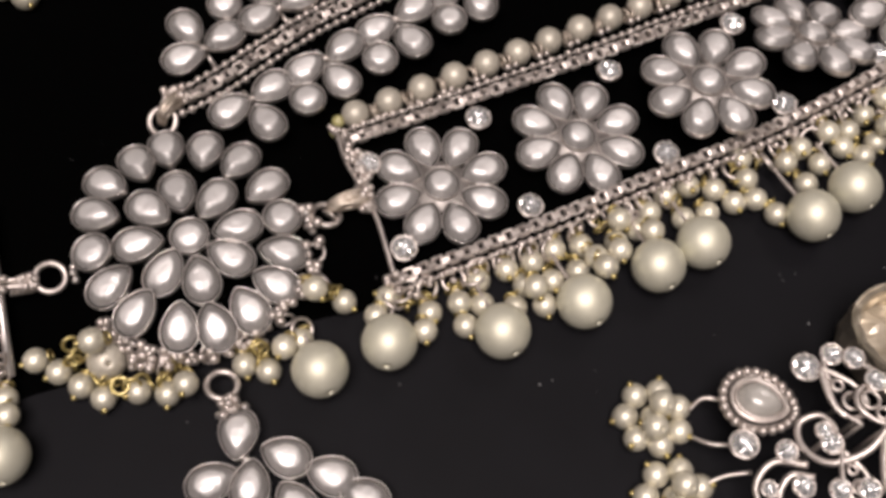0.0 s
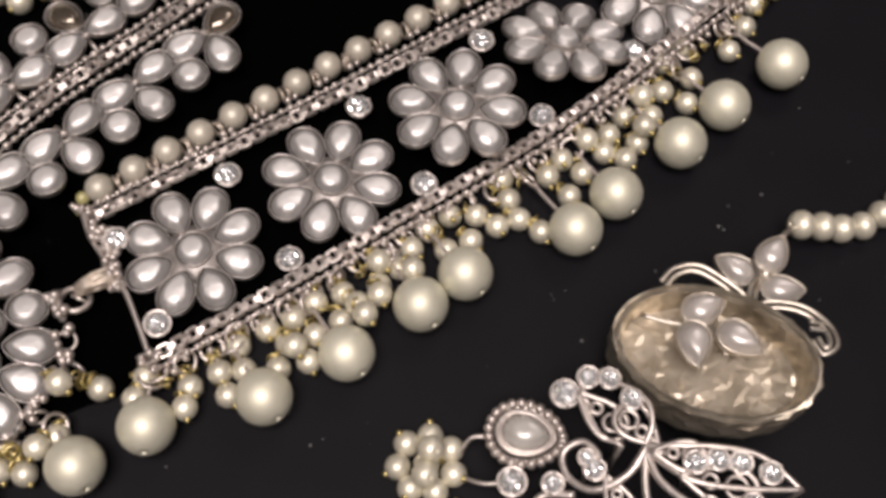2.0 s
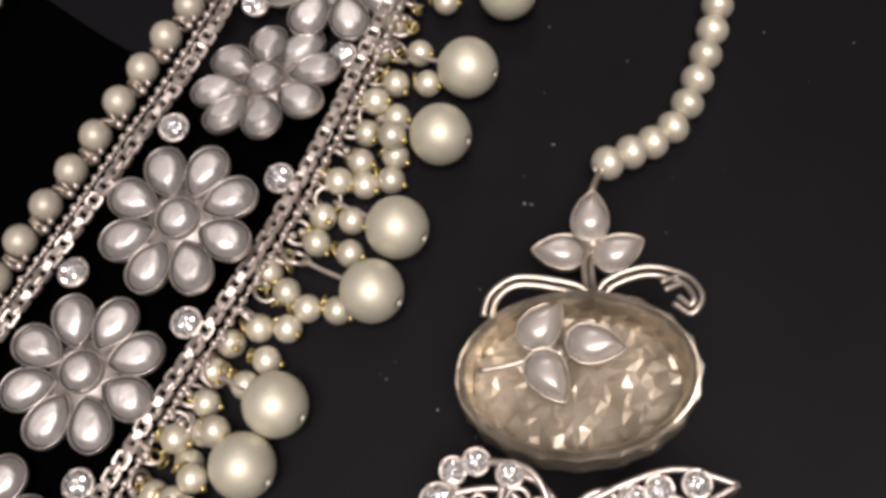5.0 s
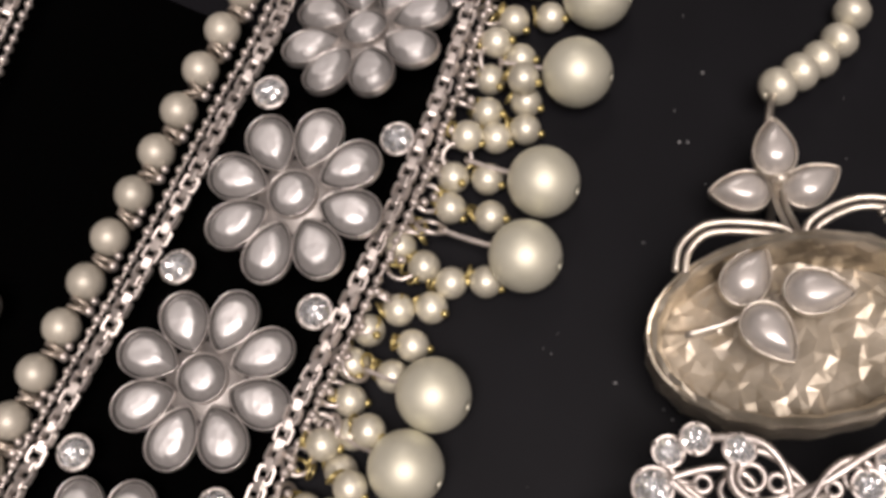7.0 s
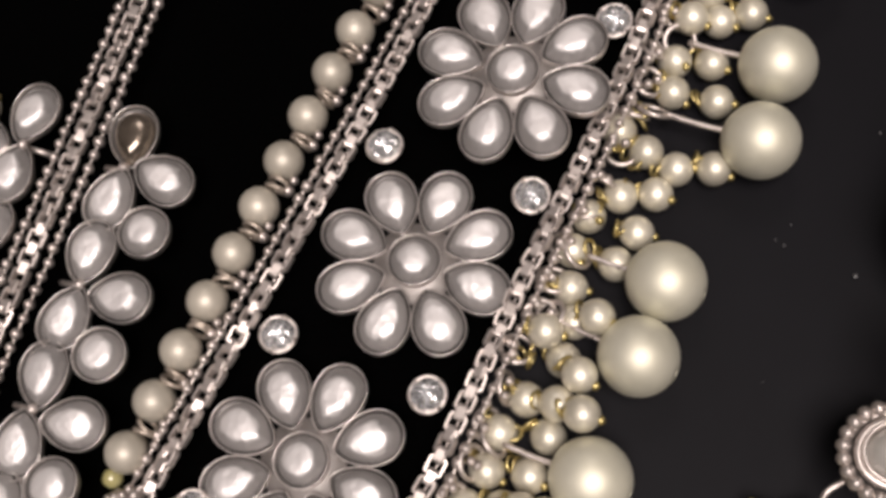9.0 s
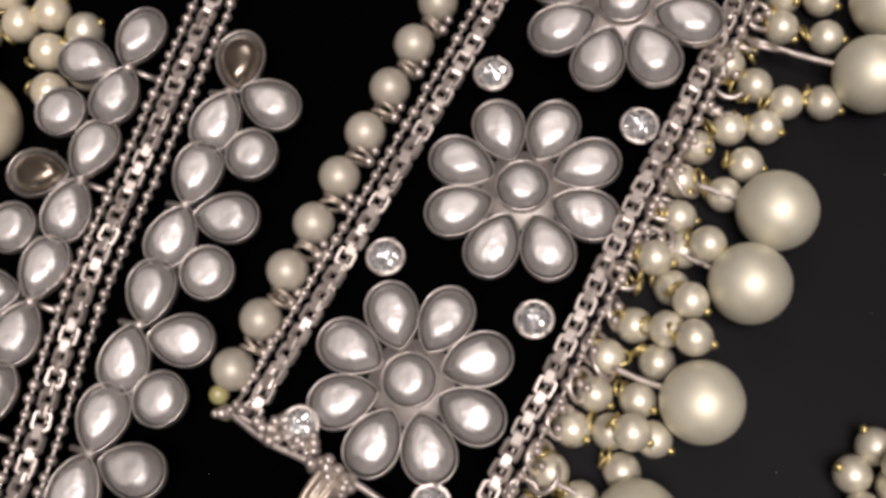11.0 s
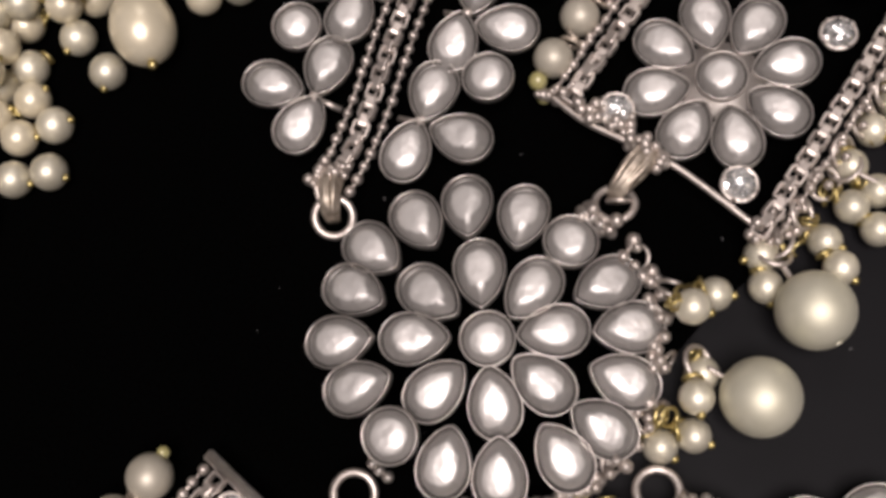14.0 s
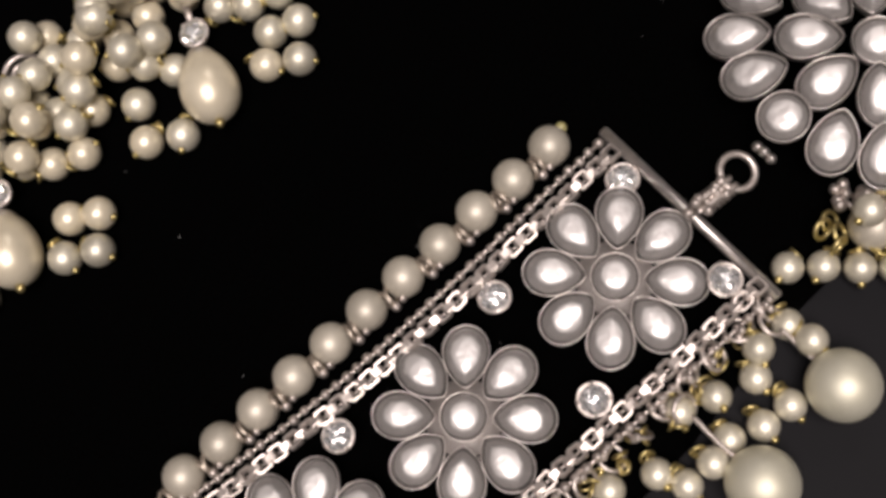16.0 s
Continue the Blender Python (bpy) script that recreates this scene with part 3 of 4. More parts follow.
# ---- round medallion of many stones ----
medal = thing("medallion", "round domed silver medallion set with foiled teardrop stones", "pendant", GROUP, -47.3, 6.6)
bm = bmesh.new()
spots = []
INNER = ((-31, 7.6), (11, 7.9), (59, 8.1), (103, 8.8), (141, 8.5), (187, 8.3), (238, 7.4), (283, 8.0))
OUTER = ((13, 15.5), (37, 15.8), (61, 16.9), (82, 17.2), (103, 18.0), (121, 17.1), (142, 17.5), (162, 16.0), (187, 15.7), (213, 14.9), (237, 15.4), (264, 15.8), (284, 16.4), (305, 16.2), (327, 16.3), (348, 15.4))
for row, lean in ((INNER, 0.06), (OUTER, 0.10)):
    for k, (turn, radius) in enumerate(row):
        a = radians(turn)
        z = 7.1 - 0.9 * (radius / 17) ** 2 - 0.10 * radius * math.cos(a)
        m = Matrix.Translation((0.1 + radius * math.cos(a), -1.3 + radius * math.sin(a), z)) @ Matrix.Rotation(a + lean * math.sin(2.3 * k), 4, "Z") @ Matrix.Rotation(0.014 * radius, 4, "Y") @ Matrix.Diagonal((1.03, 1.0, 1, 1))
        big = row is OUTER and k in (0, 8)
        spots.append((m @ Matrix.Diagonal((1.15, 1.18, 1, 1)) if big else m, big))
spots.append((Matrix.Translation((0.1, -1.3, 7.3)) @ Matrix.Diagonal((1.15, 1.15, 1, 1)), True))
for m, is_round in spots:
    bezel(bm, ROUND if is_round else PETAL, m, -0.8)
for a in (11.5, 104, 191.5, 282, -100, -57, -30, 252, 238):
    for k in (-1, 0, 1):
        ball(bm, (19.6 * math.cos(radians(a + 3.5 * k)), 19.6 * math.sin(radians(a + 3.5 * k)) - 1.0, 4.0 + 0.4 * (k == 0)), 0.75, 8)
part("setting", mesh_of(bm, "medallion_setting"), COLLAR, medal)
for m, is_round in spots:
    mm = Matrix.LocRotScale(m.translation * MM, m.to_quaternion(), m.to_scale())
    stone_in(medal, ROUND_STONE if is_round else PETAL_STONE, mm @ at(0, 0, 0.15))


def link_ring(parent, x, y, z, rx, ry):
    part("link_ring", RING_BIG, SILVER, parent, at(x, y, z, rx, ry, 0))


def hook(parent, points):
    """A doubled wire loop that joins a ring to a bar, with small beads at its foot."""
    bm = bmesh.new()
    for s in (-0.6, 0.6):
        tube(bm, spline(shifted(points, s), 6), 0.42, 8)
    end = Vector(points[-1])
    for k in range(4):
        ball(bm, end + Vector((rng.uniform(-1.3, 1.3), rng.uniform(-1.3, 1.3), rng.uniform(-0.2, 0.5))), 0.8, 8)
    part("hook", mesh_of(bm, "hook"), SILVER, parent)


OX, OY = -47.3, 6.6
for x, y, rx, ry in ((-52.6, 30.6, 20, -10), (-24.8, 9.4, -15, 12), (-70.6, 1.6, 10, 15), (-42.8, -19.6, -10, 8)):
    link_ring(medal, x - OX, y - OY, 3.4, rx, ry)
hook(medal, [(-52.3 - OX, 32.6 - OY, 4.2), (-51.2 - OX, 34.8 - OY, 4.8), (-49.0 - OX, 36.2 - OY, 4.4)])
hook(medal, [(-72.0 - OX, 0.6 - OY, 4.4), (-75.4 - OX, 0.2 - OY, 5.2), (-78.4 - OX, 0.0 - OY, 5.6)])
for root, group in (
    ((20.0, -9.0), ((24.6, -13.0), (20.2, -13.3), (17.2, -19.2), (14.6, -21.0))),
    ((8.0, -18.0), ((11.8, -24.0), (8.0, -22.6))),
    ((-2.0, -19.0), ((-4.2, -26.4), (-1.0, -25.8), (-8.8, -25.6))),
    ((-13.0, -16.0), ((-14.2, -26.2), (-17.8, -23.8), (-21.4, -21.2), (-25.2, -18.9), (-14.6, -19.2))),
):
    for x, y in group:
        small_pearl(medal, x, y, (root[0], root[1], 3.0))
    part("jump_ring", RING_MID, SILVER, medal, at(root[0] * 1.05, root[1] * 1.05, 3.2, 50, 20, rng.uniform(0, 180)))
    for _ in range(5):
        g = Vector((root[0], root[1], 0)).lerp(Vector((*group[0], 0)), rng.uniform(0.3, 0.8))
        part("gold_loop", RING_GOLD, GOLD, medal, at(g.x + rng.uniform(-1.5, 1.5), g.y, 3 + rng.uniform(-1, 1), rng.uniform(0, 90), rng.uniform(0, 90), 0, 1.2), "gold wire loop")
for a in range(-128, 22, 9):
    for _ in range(5):
        r = rng.uniform(18.8, 21.4)
        b = radians(a + rng.uniform(-4, 4))
        part("spacer_bead", SPACER, SILVER, medal, at(r * math.cos(b), r * math.sin(b) - 1.2, rng.uniform(2.2, 5.0), 0, 0, 0, rng.uniform(1.0, 1.6)))
    if a % 2:
        r, b = rng.uniform(20.5, 23.5), radians(a)
        part("jump_ring", RING_MID, SILVER, medal, at(r * math.cos(b), r * math.sin(b), 3.0, rng.uniform(20, 80), rng.uniform(-40, 40), rng.uniform(0, 180), 0.8))


def knot(parent, x, y, dx, dy, turns):
    """A tight wrap of wire with a few grains of metal on it."""
    bm = bmesh.new()
    way = Vector((dx, dy, 0))
    side = Vector((-dy, dx, 0)).normalized()
    coil = []
    for k in range(turns * 10):
        a = math.tau * k / 10
        coil.append(Vector((x, y, 3.6)) + way * (k / (turns * 10)) + 1.25 * math.cos(a) * side + Vector((0, 0, 1.25 * math.sin(a))))
    tube(bm, coil, 0.42, 6)
    part("wire_wrap", mesh_of(bm, "wire_wrap"), SILVER, parent)
    for _ in range(9):
        q = Vector((x, y, 0)) + way * rng.uniform(0, 1) + side * rng.uniform(-1.6, 1.6)
        part("spacer_bead", SPACER, SILVER, parent, at(q.x, q.y, rng.uniform(4.2, 5.2), 0, 0, 0, rng.uniform(0.8, 1.3)))


def bundle(parent, p, q, strands):
    """A short hank of thin wires laid side by side from a ring to a bar."""
    p, q = Vector(p), Vector(q)
    way = (q - p).normalized()
    side = Vector((-way.y, way.x, 0))
    for k in range(strands):
        bm = bmesh.new()
        a = math.tau * k / strands
        o = rng.uniform(0.5, 1.35) * math.cos(a) * side + Vector((0, 0, 0.8 * math.sin(a)))
        pts = [p - 0.9 * way + 0.5 * o - Vector((0, 0, 1.2)), p + 0.8 * o + Vector((0, 0, 0.6)), p.lerp(q, 0.5) + o * rng.uniform(0.9, 1.3) + Vector((0, 0, 0.9)), q + 1.25 * o, q + way + 0.7 * o - Vector((0, 0, 1.0))]
        tube(bm, spline(pts, 6), rng.uniform(0.3, 0.45), 6)
        part("wire", mesh_of(bm, "wire"), CORD, parent, None, "bronze silver wire")
    for _ in range(26):
        c = q + side * rng.uniform(-2.6, 2.6) + way * rng.uniform(-1.2, 1.2)
        part("spacer_bead", SPACER, SILVER, parent, at(c.x, c.y, c.z + rng.uniform(-0.6, 1.2), 0, 0, 0, rng.uniform(0.8, 1.3)))


bundle(medal, (-23.6 - OX, 10.4 - OY, 4.2), (-17.8 - OX, 11.6 - OY, 4.8), 18)
bundle(medal, (-52.4 - OX, 31.2 - OY, 4.2), (-49.8 - OX, 34.8 - OY, 4.4), 12)
knot(medal, -73.0 - OX, 0.6 - OY, -4.0, -0.4, 5)
knot(medal, -41.8 - OX, -22.0 - OY, 0.8, -2.6, 4)
big_pearl(medal, 20.1, -25.4, (17.5, -18.0, 3.5))
part("grey_pearl", EDGE_PEARL, DULL_PEARL, medal, at(-13.6, -20.4, 3.4, 30, 20, 0, 1.25), "dull grey pearl")
for x, y in ((-14.6, -15.0), (-9.0, -20.6), (-3.6, -21.6), (-12.6, -17.4), (-7.2, -22.4)):
    for _ in range(6):
        part("spacer_bead", SPACER, SILVER, medal, at(x + rng.uniform(-1.2, 1.2), y + rng.uniform(-1.2, 1.2), rng.uniform(2.6, 5.0), 0, 0, 0, rng.uniform(1.0, 1.7)))
for x, y in ((-17.6, -19.6), (-8.4, -25.0), (-11.8, -24.2), (-18.6, -18.0)):
    for _ in range(2):
        part("gold_loop", RING_GOLD, GOLD, medal, at(x + rng.uniform(-1.2, 1.2), y + rng.uniform(-1.2, 1.2), 3.6 + rng.uniform(-1, 1), rng.uniform(0, 90), rng.uniform(0, 90), 0, 1.4), "gold wire loop")

# ---- strand with leaf-like trefoils along a chain ----
strand = thing("petal_strand", "silver chain strand edged with foiled teardrop trefoils", "necklace strand", GROUP)
AXIS = [(-50.1, 34.0, 4.0), (-42.8, 37.5, 4.6), (-26.2, 48.5, 5.0), (-8.5, 58.0, 5.0), (19.4, 72.8, 5.0), (45, 86, 4.6), (75, 99, 4.4)]
box_chain(strand, AXIS)
ball_chain(strand, shifted(AXIS, 2.5, -0.3), 0.74)
ball_chain(strand, shifted(AXIS, -2.5, -0.3), 0.74)


def bezel_mesh(outline):
    b = bmesh.new()
    bezel(b, outline, Matrix(), -0.7)
    return mesh_of(b, "bezel")


PETAL_BEZEL, ROUND_BEZEL = bezel_mesh(PETAL), bezel_mesh(ROUND)


def trefoil(side, u, more, dark):
    """Three teardrops that spring from one point beside the chain, and the round stone next to them."""
    base, d, left = Vector((-43.8, 37.0, 0)), Vector((0.866, 0.5, 0)), Vector((-0.5, 0.866, 0))
    foot = base + d * u + left * side * 7.2
    ang = math.degrees(math.atan2(left.y * side, left.x * side))
    b = bmesh.new()
    places = []
    for turn, reach in ((ang + 90, 4.1), (ang + 4 * side, 5.7), (ang - 90, 4.3)):
        a = radians(turn)
        places.append((foot.x + reach * math.cos(a), foot.y + reach * math.sin(a), turn + rng.uniform(-14, 14)))
    ball(b, (foot.x, foot.y, 5.2), 0.8, 10)
    tube(b, [Vector((foot.x, foot.y, 4.4)), Vector((foot.x, foot.y, 3.4)) - left * side * 3.4], 0.4, 6)
    rp = foot + d * 8.0 + left * side * 6.0
    if more:
        tube(b, [Vector((rp.x, rp.y, 3.6)) - left * side * 3.6, Vector((rp.x, rp.y, 4.6))], 0.4, 6)
    part("stem", mesh_of(b, "stem"), SILVER, strand)
    for n, (x, y, turn) in enumerate(places):
        cup = part("petal_setting", PETAL_BEZEL, COLLAR, strand, at(x, y, 5.4, rng.uniform(-4, 4), rng.uniform(-4, 4), turn))
        stone_in(cup, PETAL_STONE, at(0, 0, 0.15), DARK_STONE if n == dark else None, "tarnished dark stone" if n == dark else "")
    if more:
        cup = part("round_setting", ROUND_BEZEL, COLLAR, strand, at(rp.x, rp.y, 5.8, rng.uniform(-4, 4), rng.uniform(-4, 4), 0, 1.15))
        stone_in(cup, ROUND_STONE, at(0, 0, 0.15))


for k in range(4):
    trefoil(-1, 4.2 + 15.6 * k, k < 3, (0 if k == 3 else -1))
    trefoil(1, 2.8 + 16.1 * k, k < 3, (1 if k == 2 else -1))

# ---- leaf spray pendant below the medallion ----
spray = thing("leaf_pendant", "silver leaf spray pendant with foiled teardrop stones", "pendant", GROUP, -40, -28)
bm = bmesh.new()
leafs = [(-0.4, 0.2, 84), (6.8, -4.0, -28), (13.6, -7.6, -25), (1.2, -8.0, -98), (-4.6, -7.0, 200), (18.4, -11.5, -30), (8.0, -11.6, -60), (2.5, -15.5, -95), (13, -16.5, -50)]
for x, y, turn in leafs:
    bezel(bm, PETAL, Matrix.Translation((x, y, 3.2)) @ Matrix.Rotation(radians(turn), 4, "Z"), -0.7)
tube(bm, spline([(-2.2, 6.2, 3), (-1.4, 4.6, 2.4), (0.0, 0.0, 1.4), (0.4, -3.4, 1.4), (3, -9, 1.4), (7, -17, 1.4)], 6), 0.7, 8)
for x, y in ((-2.4, 4.4), (-0.6, 5.0), (-3.2, 3.4), (0.8, 4.4)):
    ball(bm, (x, y, 3.8), 0.75, 8)
part("setting", mesh_of(bm, "spray_setting"), COLLAR, spray)
for x, y, turn in leafs:
    stone_in(spray, PETAL_STONE, at(x, y, 3.35, 0, 0, turn))

# ---- inner necklace of drop pearls ----
DROPS = ((-21, 77.6, 62), (-57, 69.2, 70), (-91.6, 64.2, 72), (-125.4, 54.8, 78), (-163, 50, 80))
drops_neck = thing("drop_pearl_necklace", "necklace of ivory drop pearls and small pearl clusters", "necklace")
RIGHT_SPRIG = ((8.6, -1.0), (13.2, -3.2), (11.6, 3.8), (16.6, 2.0))
LEFT_SPRIGS = (
    ((-10.9, 5.5), (-12.4, -0.5), (-7.8, -3.5), (-17.8, 8.1), (-3.8, 6.5)),
    ((-7.9, -0.6), (-7.7, 6.6), (-16.3, 6.8), (-12.7, 12.7)),
    ((-16.0, 4.0), (-11.4, 6.2), (-6.7, 8.5), (-14.9, 12.9)),
)
UPPER = ((-6.5, 9.5), (-11.2, 12.6), (-16.6, 9.6), (-17.8, 14.6), (-22, 11.5), (7.0, 12.0), (3.4, 16.6), (-3.0, 17.4), (-8.6, 17.2), (-13.4, 20.2), (-20, 7), (-25, 15), (-3, 9.6), (0, 21), (6.5, 19.5), (11, 9.5), (12.5, 14.5), (-19, 19), (16, 8))


def drop_unit(x, y, turn, left_sprig):
    """A drop pearl under a crystal cap, with a four-pearl sprig on each side."""
    a = radians(turn)
    up, right = Vector((math.cos(a), math.sin(a), 0)), Vector((math.sin(a), -math.cos(a), 0))
    taken.append((x, y, 4.1, 4.6))
    p = part("drop_pearl", DROP_PEARL, IVORY, drops_neck, at(x, y, 4.5) @ pose(0, 0, 0, 0, 90, turn) , "ivory drop pearl")
    part("gold_tip", GOLD_TIP, GOLD, p, at(0, 0, -6.2, 0, 0, 0, 1.3), "gold pin head")
    c = Vector((x, y, 4)) + up * 9.6
    rhinestone(drops_neck, c.x, c.y, 3.8, 2.15)
    bm = bmesh.new()
    lathe(bm, [(0.5, 6.6), (1.6, 6.0), (2.4, 5.0), (2.2, 4.6)], 14)
    part("cap", mesh_of(bm, "cap"), DULL_GOLD, p)
    lower = -4 if x < -150 else 0
    for q, w in [(q + 0.7 * lower, w + lower) for q, w in RIGHT_SPRIG] + list(left_sprig + UPPER) + [(rng.uniform(-24, 15), rng.uniform(9, 24)) for _ in range(14)]:
        j = 0.6 if abs(q) > 6 else 0.3
        sx, sy = x + q + rng.uniform(-j, j), y + w + rng.uniform(-j, j)
        small_pearl(drops_neck, sx, sy, (x + up.x * 9, y + up.y * 9, 3), IVORY if rng.random() < 0.5 else None, DROP_BEAD, 2.4, rng.random() < 0.4)
    bm = bmesh.new()
    for k in (-1, 1):
        e = c + right * k * 9 + up * 17
        tube(bm, [e + 3.2 * (math.cos(t) * right + math.sin(t) * up) for t in (math.tau * j / 22 for j in range(22))], 0.5, 8, closed=True)
        tube(bm, [e + 1.6 * (math.cos(t) * right + math.sin(t) * up) for t in (math.tau * j / 16 for j in range(16))], 0.45, 8, closed=True)
        tube(bm, spline([e - right * k * 3, c + up * 10, c + up * 2], 6), 0.5, 8)
    part("filigree", mesh_of(bm, "drop_filigree"), SILVER, drops_neck)


for k, (x, y, turn) in enumerate(DROPS):
    drop_unit(x, y, turn, LEFT_SPRIGS[k if k in (1, 2) else 0])

# ---- head ornament: tilted oval bowl, trefoils and a pearl string ----
tikka = thing("head_ornament", "champagne metal oval head ornament with pearl trefoils and pearl string", "head ornament", "", 70.2, -28.7)
NORMAL = Vector((-0.34, 0.38, 1)).normalized()
LONG = Vector((math.cos(-0.90), math.sin(-0.90), 0))
LONG = (LONG - NORMAL * LONG.dot(NORMAL)).normalized()
WIDE = NORMAL.cross(LONG)
TILTED = Matrix((LONG, WIDE, NORMAL)).transposed().to_4x4()
DISH = Matrix.Translation((-1.1, 0.3, 17.8)) @ TILTED


def oval_ring(bm, grow, z, turn=0.0, wave=0.0, steps=40):
    """One ring of the oval, shifted by part of a facet, its corners in and out by turns."""
    out = []
    for k in range(steps):
        a = math.tau * (k + turn) / steps
        w = grow + wave * (rng.uniform(0.6, 1.0) if k % 2 else -rng.uniform(0.6, 1.0))
        out.append(bm.verts.new(DISH @ Vector(((16.6 + w) * math.cos(a), (10.5 + w) * math.sin(a), 0)) + Vector((0, 0, z + 0.3 * wave * math.sin(2.7 * k)))))
    return out


bm = bmesh.new()
bands = [oval_ring(bm, *row) for row in ((-0.7, -9.2), (0.1, -7.6, 0, 0.15), (0.2, -5.4, 0.5, 0.3), (0.1, -3.3, 0, 0.32), (0.0, -1.4, 0.5, 0.3), (0.15, 0.1, 0, 0.2), (-0.3, 0.6, 0.5, 0.18), (-0.95, 0.45, 0, 0.15), (-1.3, -0.5, 0.5, 0.2), (-1.6, -2.4, 0, 0.25), (-1.8, -4.2, 0.5, 0.2), (-2.0, -6.2))]
for a, b in zip(bands, bands[1:]):
    for k in range(40):
        bm.faces.new((a[k], a[(k + 1) % 40], b[(k + 1) % 40]))
        bm.faces.new((a[k], b[(k + 1) % 40], b[k]))
bm.faces.new(bands[0])
rim = part("rim", mesh_of(bm, "rim", False), RIM, tikka, None, "faceted champagne rim")
bm = bmesh.new()
tube(bm, [DISH @ Vector((16.5 * math.cos(t), 10.3 * math.sin(t), 0.5 + rng.uniform(-0.12, 0.12))) for t in (math.tau * k / 36 for k in range(36))], 0.26, 6, closed=True)
part("lip", mesh_of(bm, "lip", False), RIM, rim, None, "thin rolled champagne lip")
bm = bmesh.new()
grid = []
for i in range(21):
    row = []
    for j in range(15):
        inside = 0 < i < 20 and 0 < j < 14
        u = -1 + 2 * (i + (rng.uniform(-0.42, 0.42) if inside else 0)) / 20
        v = -1 + 2 * (j + (rng.uniform(-0.42, 0.42) if inside else 0)) / 14
        uu, vv = u * math.sqrt(1 - v * v / 2), v * math.sqrt(1 - u * u / 2)
        rise = -5.2 + 0.6 * math.sin(5 * uu) * math.cos(4 * vv) + rng.uniform(-0.4, 0.4)
        row.append(bm.verts.new(DISH @ Vector((14.7 * uu, 8.6 * vv, 0)) + Vector((0, 0, rise))))
    grid.append(row)
for i in range(20):
    for j in range(14):
        bm.faces.new((grid[i][j], grid[i + 1][j], grid[i + 1][j + 1], grid[i][j + 1]))
bmesh.ops.triangulate(bm, faces=bm.faces)
part("dish_floor", mesh_of(bm, "dish_floor", False), FOIL, tikka, None, "crumpled champagne foil floor")
PEAR = drop_outline(7.8, 5.3, 28, 0.7)
PEAR_STONE = dome(PEAR, 2.3)


def pearl_trefoil(parent, spots, material, size):
    for x, y, z, turn in spots:
        bm = bmesh.new()
        bezel(bm, PEAR, Matrix(), -1.4, 0.7, 0.35)
        s = part("petal_setting", mesh_of(bm, "petal_setting"), DULL_GOLD, parent, at(x, y, z, 0, 0, turn + 180, size))
        part("petal_pearl", PEAR_STONE, material, s, at(0, 0, 0.1), "teardrop pearl cabochon")


TX, TY = 70.2, -28.7
pearl_trefoil(tikka, ((71.1 - TX, -21.0 - TY, 15.6, 10), (73.8 - TX, -27.8 - TY, 17.8, -50), (66.8 - TX, -27.0 - TY, 18.2, 258)), WHITE_CAB, 0.9)
bm = bmesh.new()
tube(bm, [Vector((70.1 - TX, -25.2 - TY, 11)), Vector((70.1 - TX, -25.2 - TY, 17))], 1.2, 8)
tube(bm, spline([(61 - TX, -20.4 - TY, 17.4), (65 - TX, -22.9 - TY, 17.8), (70 - TX, -24.9 - TY, 17.6)], 6), 0.35, 6)
part("inner_wire", mesh_of(bm, "inner_wire"), DULL_GOLD, tikka)
pearl_trefoil(tikka, ((87.1 - TX, -12.9 - TY, 10.4, 42), (81.0 - TX, -13.1 - TY, 8.2, 132), (86.6 - TX, -19.0 - TY, 9.6, -17)), WHITE_CAB, 0.88)
for pts in (
    ((78.2, -22.4, 14.5), (77.2, -19.6, 15), (73, -14.6, 15.3), (69.4, -13.8, 15), (66.8, -15.2, 14.6)),
    ((78.6, -23.2, 14.5), (81.2, -22.6, 15), (85.6, -24.6, 15.4), (88.0, -28.6, 16), (87.4, -31.6, 17), (85.6, -32.2, 17), (85.2, -30, 16.6)),
    ((84.4, -16, 8.6), (81.6, -18.2, 11), (78.4, -22.2, 14.5)),
    ((87.8, -28.4, 16), (85.4, -27.6, 16.4)),
):
    bm = bmesh.new()
    for side in (-0.55, 0.55):
        tube(bm, spline(shifted([(x - TX, y - TY, z) for x, y, z in pts], side), 7), 0.4, 8)
    part("scroll", mesh_of(bm, "tikka_scroll"), DULL_GOLD, tikka)
bm = bmesh.new()
ball(bm, (85 - TX, -15.6 - TY, 9.4), 1.2, 10)
tube(bm, spline([(89.5 - TX, -10.4 - TY, 9), (92 - TX, -8.9 - TY, 8.4), (94.4 - TX, -7.9 - TY, 7)], 5), 0.5, 8)
tube(bm, spline([(84 - TX, -16 - TY, 9), (83 - TX, -17 - TY, 4), (83 - TX, -17.4 - TY, 0.4)], 5), 0.6, 8)
tube(bm, spline([(-2, -2, 8), (-3, -3, 3), (-3, -3, 0.3)], 5), 1.2, 8)
part("prop", mesh_of(bm, "tikka_prop"), DULL_GOLD, tikka)
STRING = [(95.6, -7.5, 6.4), (100.6, -8.2, 4.6), (105.6, -8.6, 2.4), (110.2, -8.0, 2.4), (118.3, -4.2, 2.4), (126.3, 0.8, 2.4), (132.6, 6.0, 2.4), (139.2, 14, 2.4), (147, 27, 2.4), (158, 48, 2.4)]
bm = bmesh.new()
tube(bm, spline([(x - TX, y - TY, z) for x, y, z in STRING], 6), 0.25, 6)
cord = part("string", mesh_of(bm, "string"), SILVER, tikka)
for p, d in resample(STRING, 4.35):
    part("string_pearl", STRING_PEARL, SMALL_PEARL, cord, at(p.x - TX, p.y - TY, p.z) @ d.to_track_quat("Z", "Y").to_matrix().to_4x4())

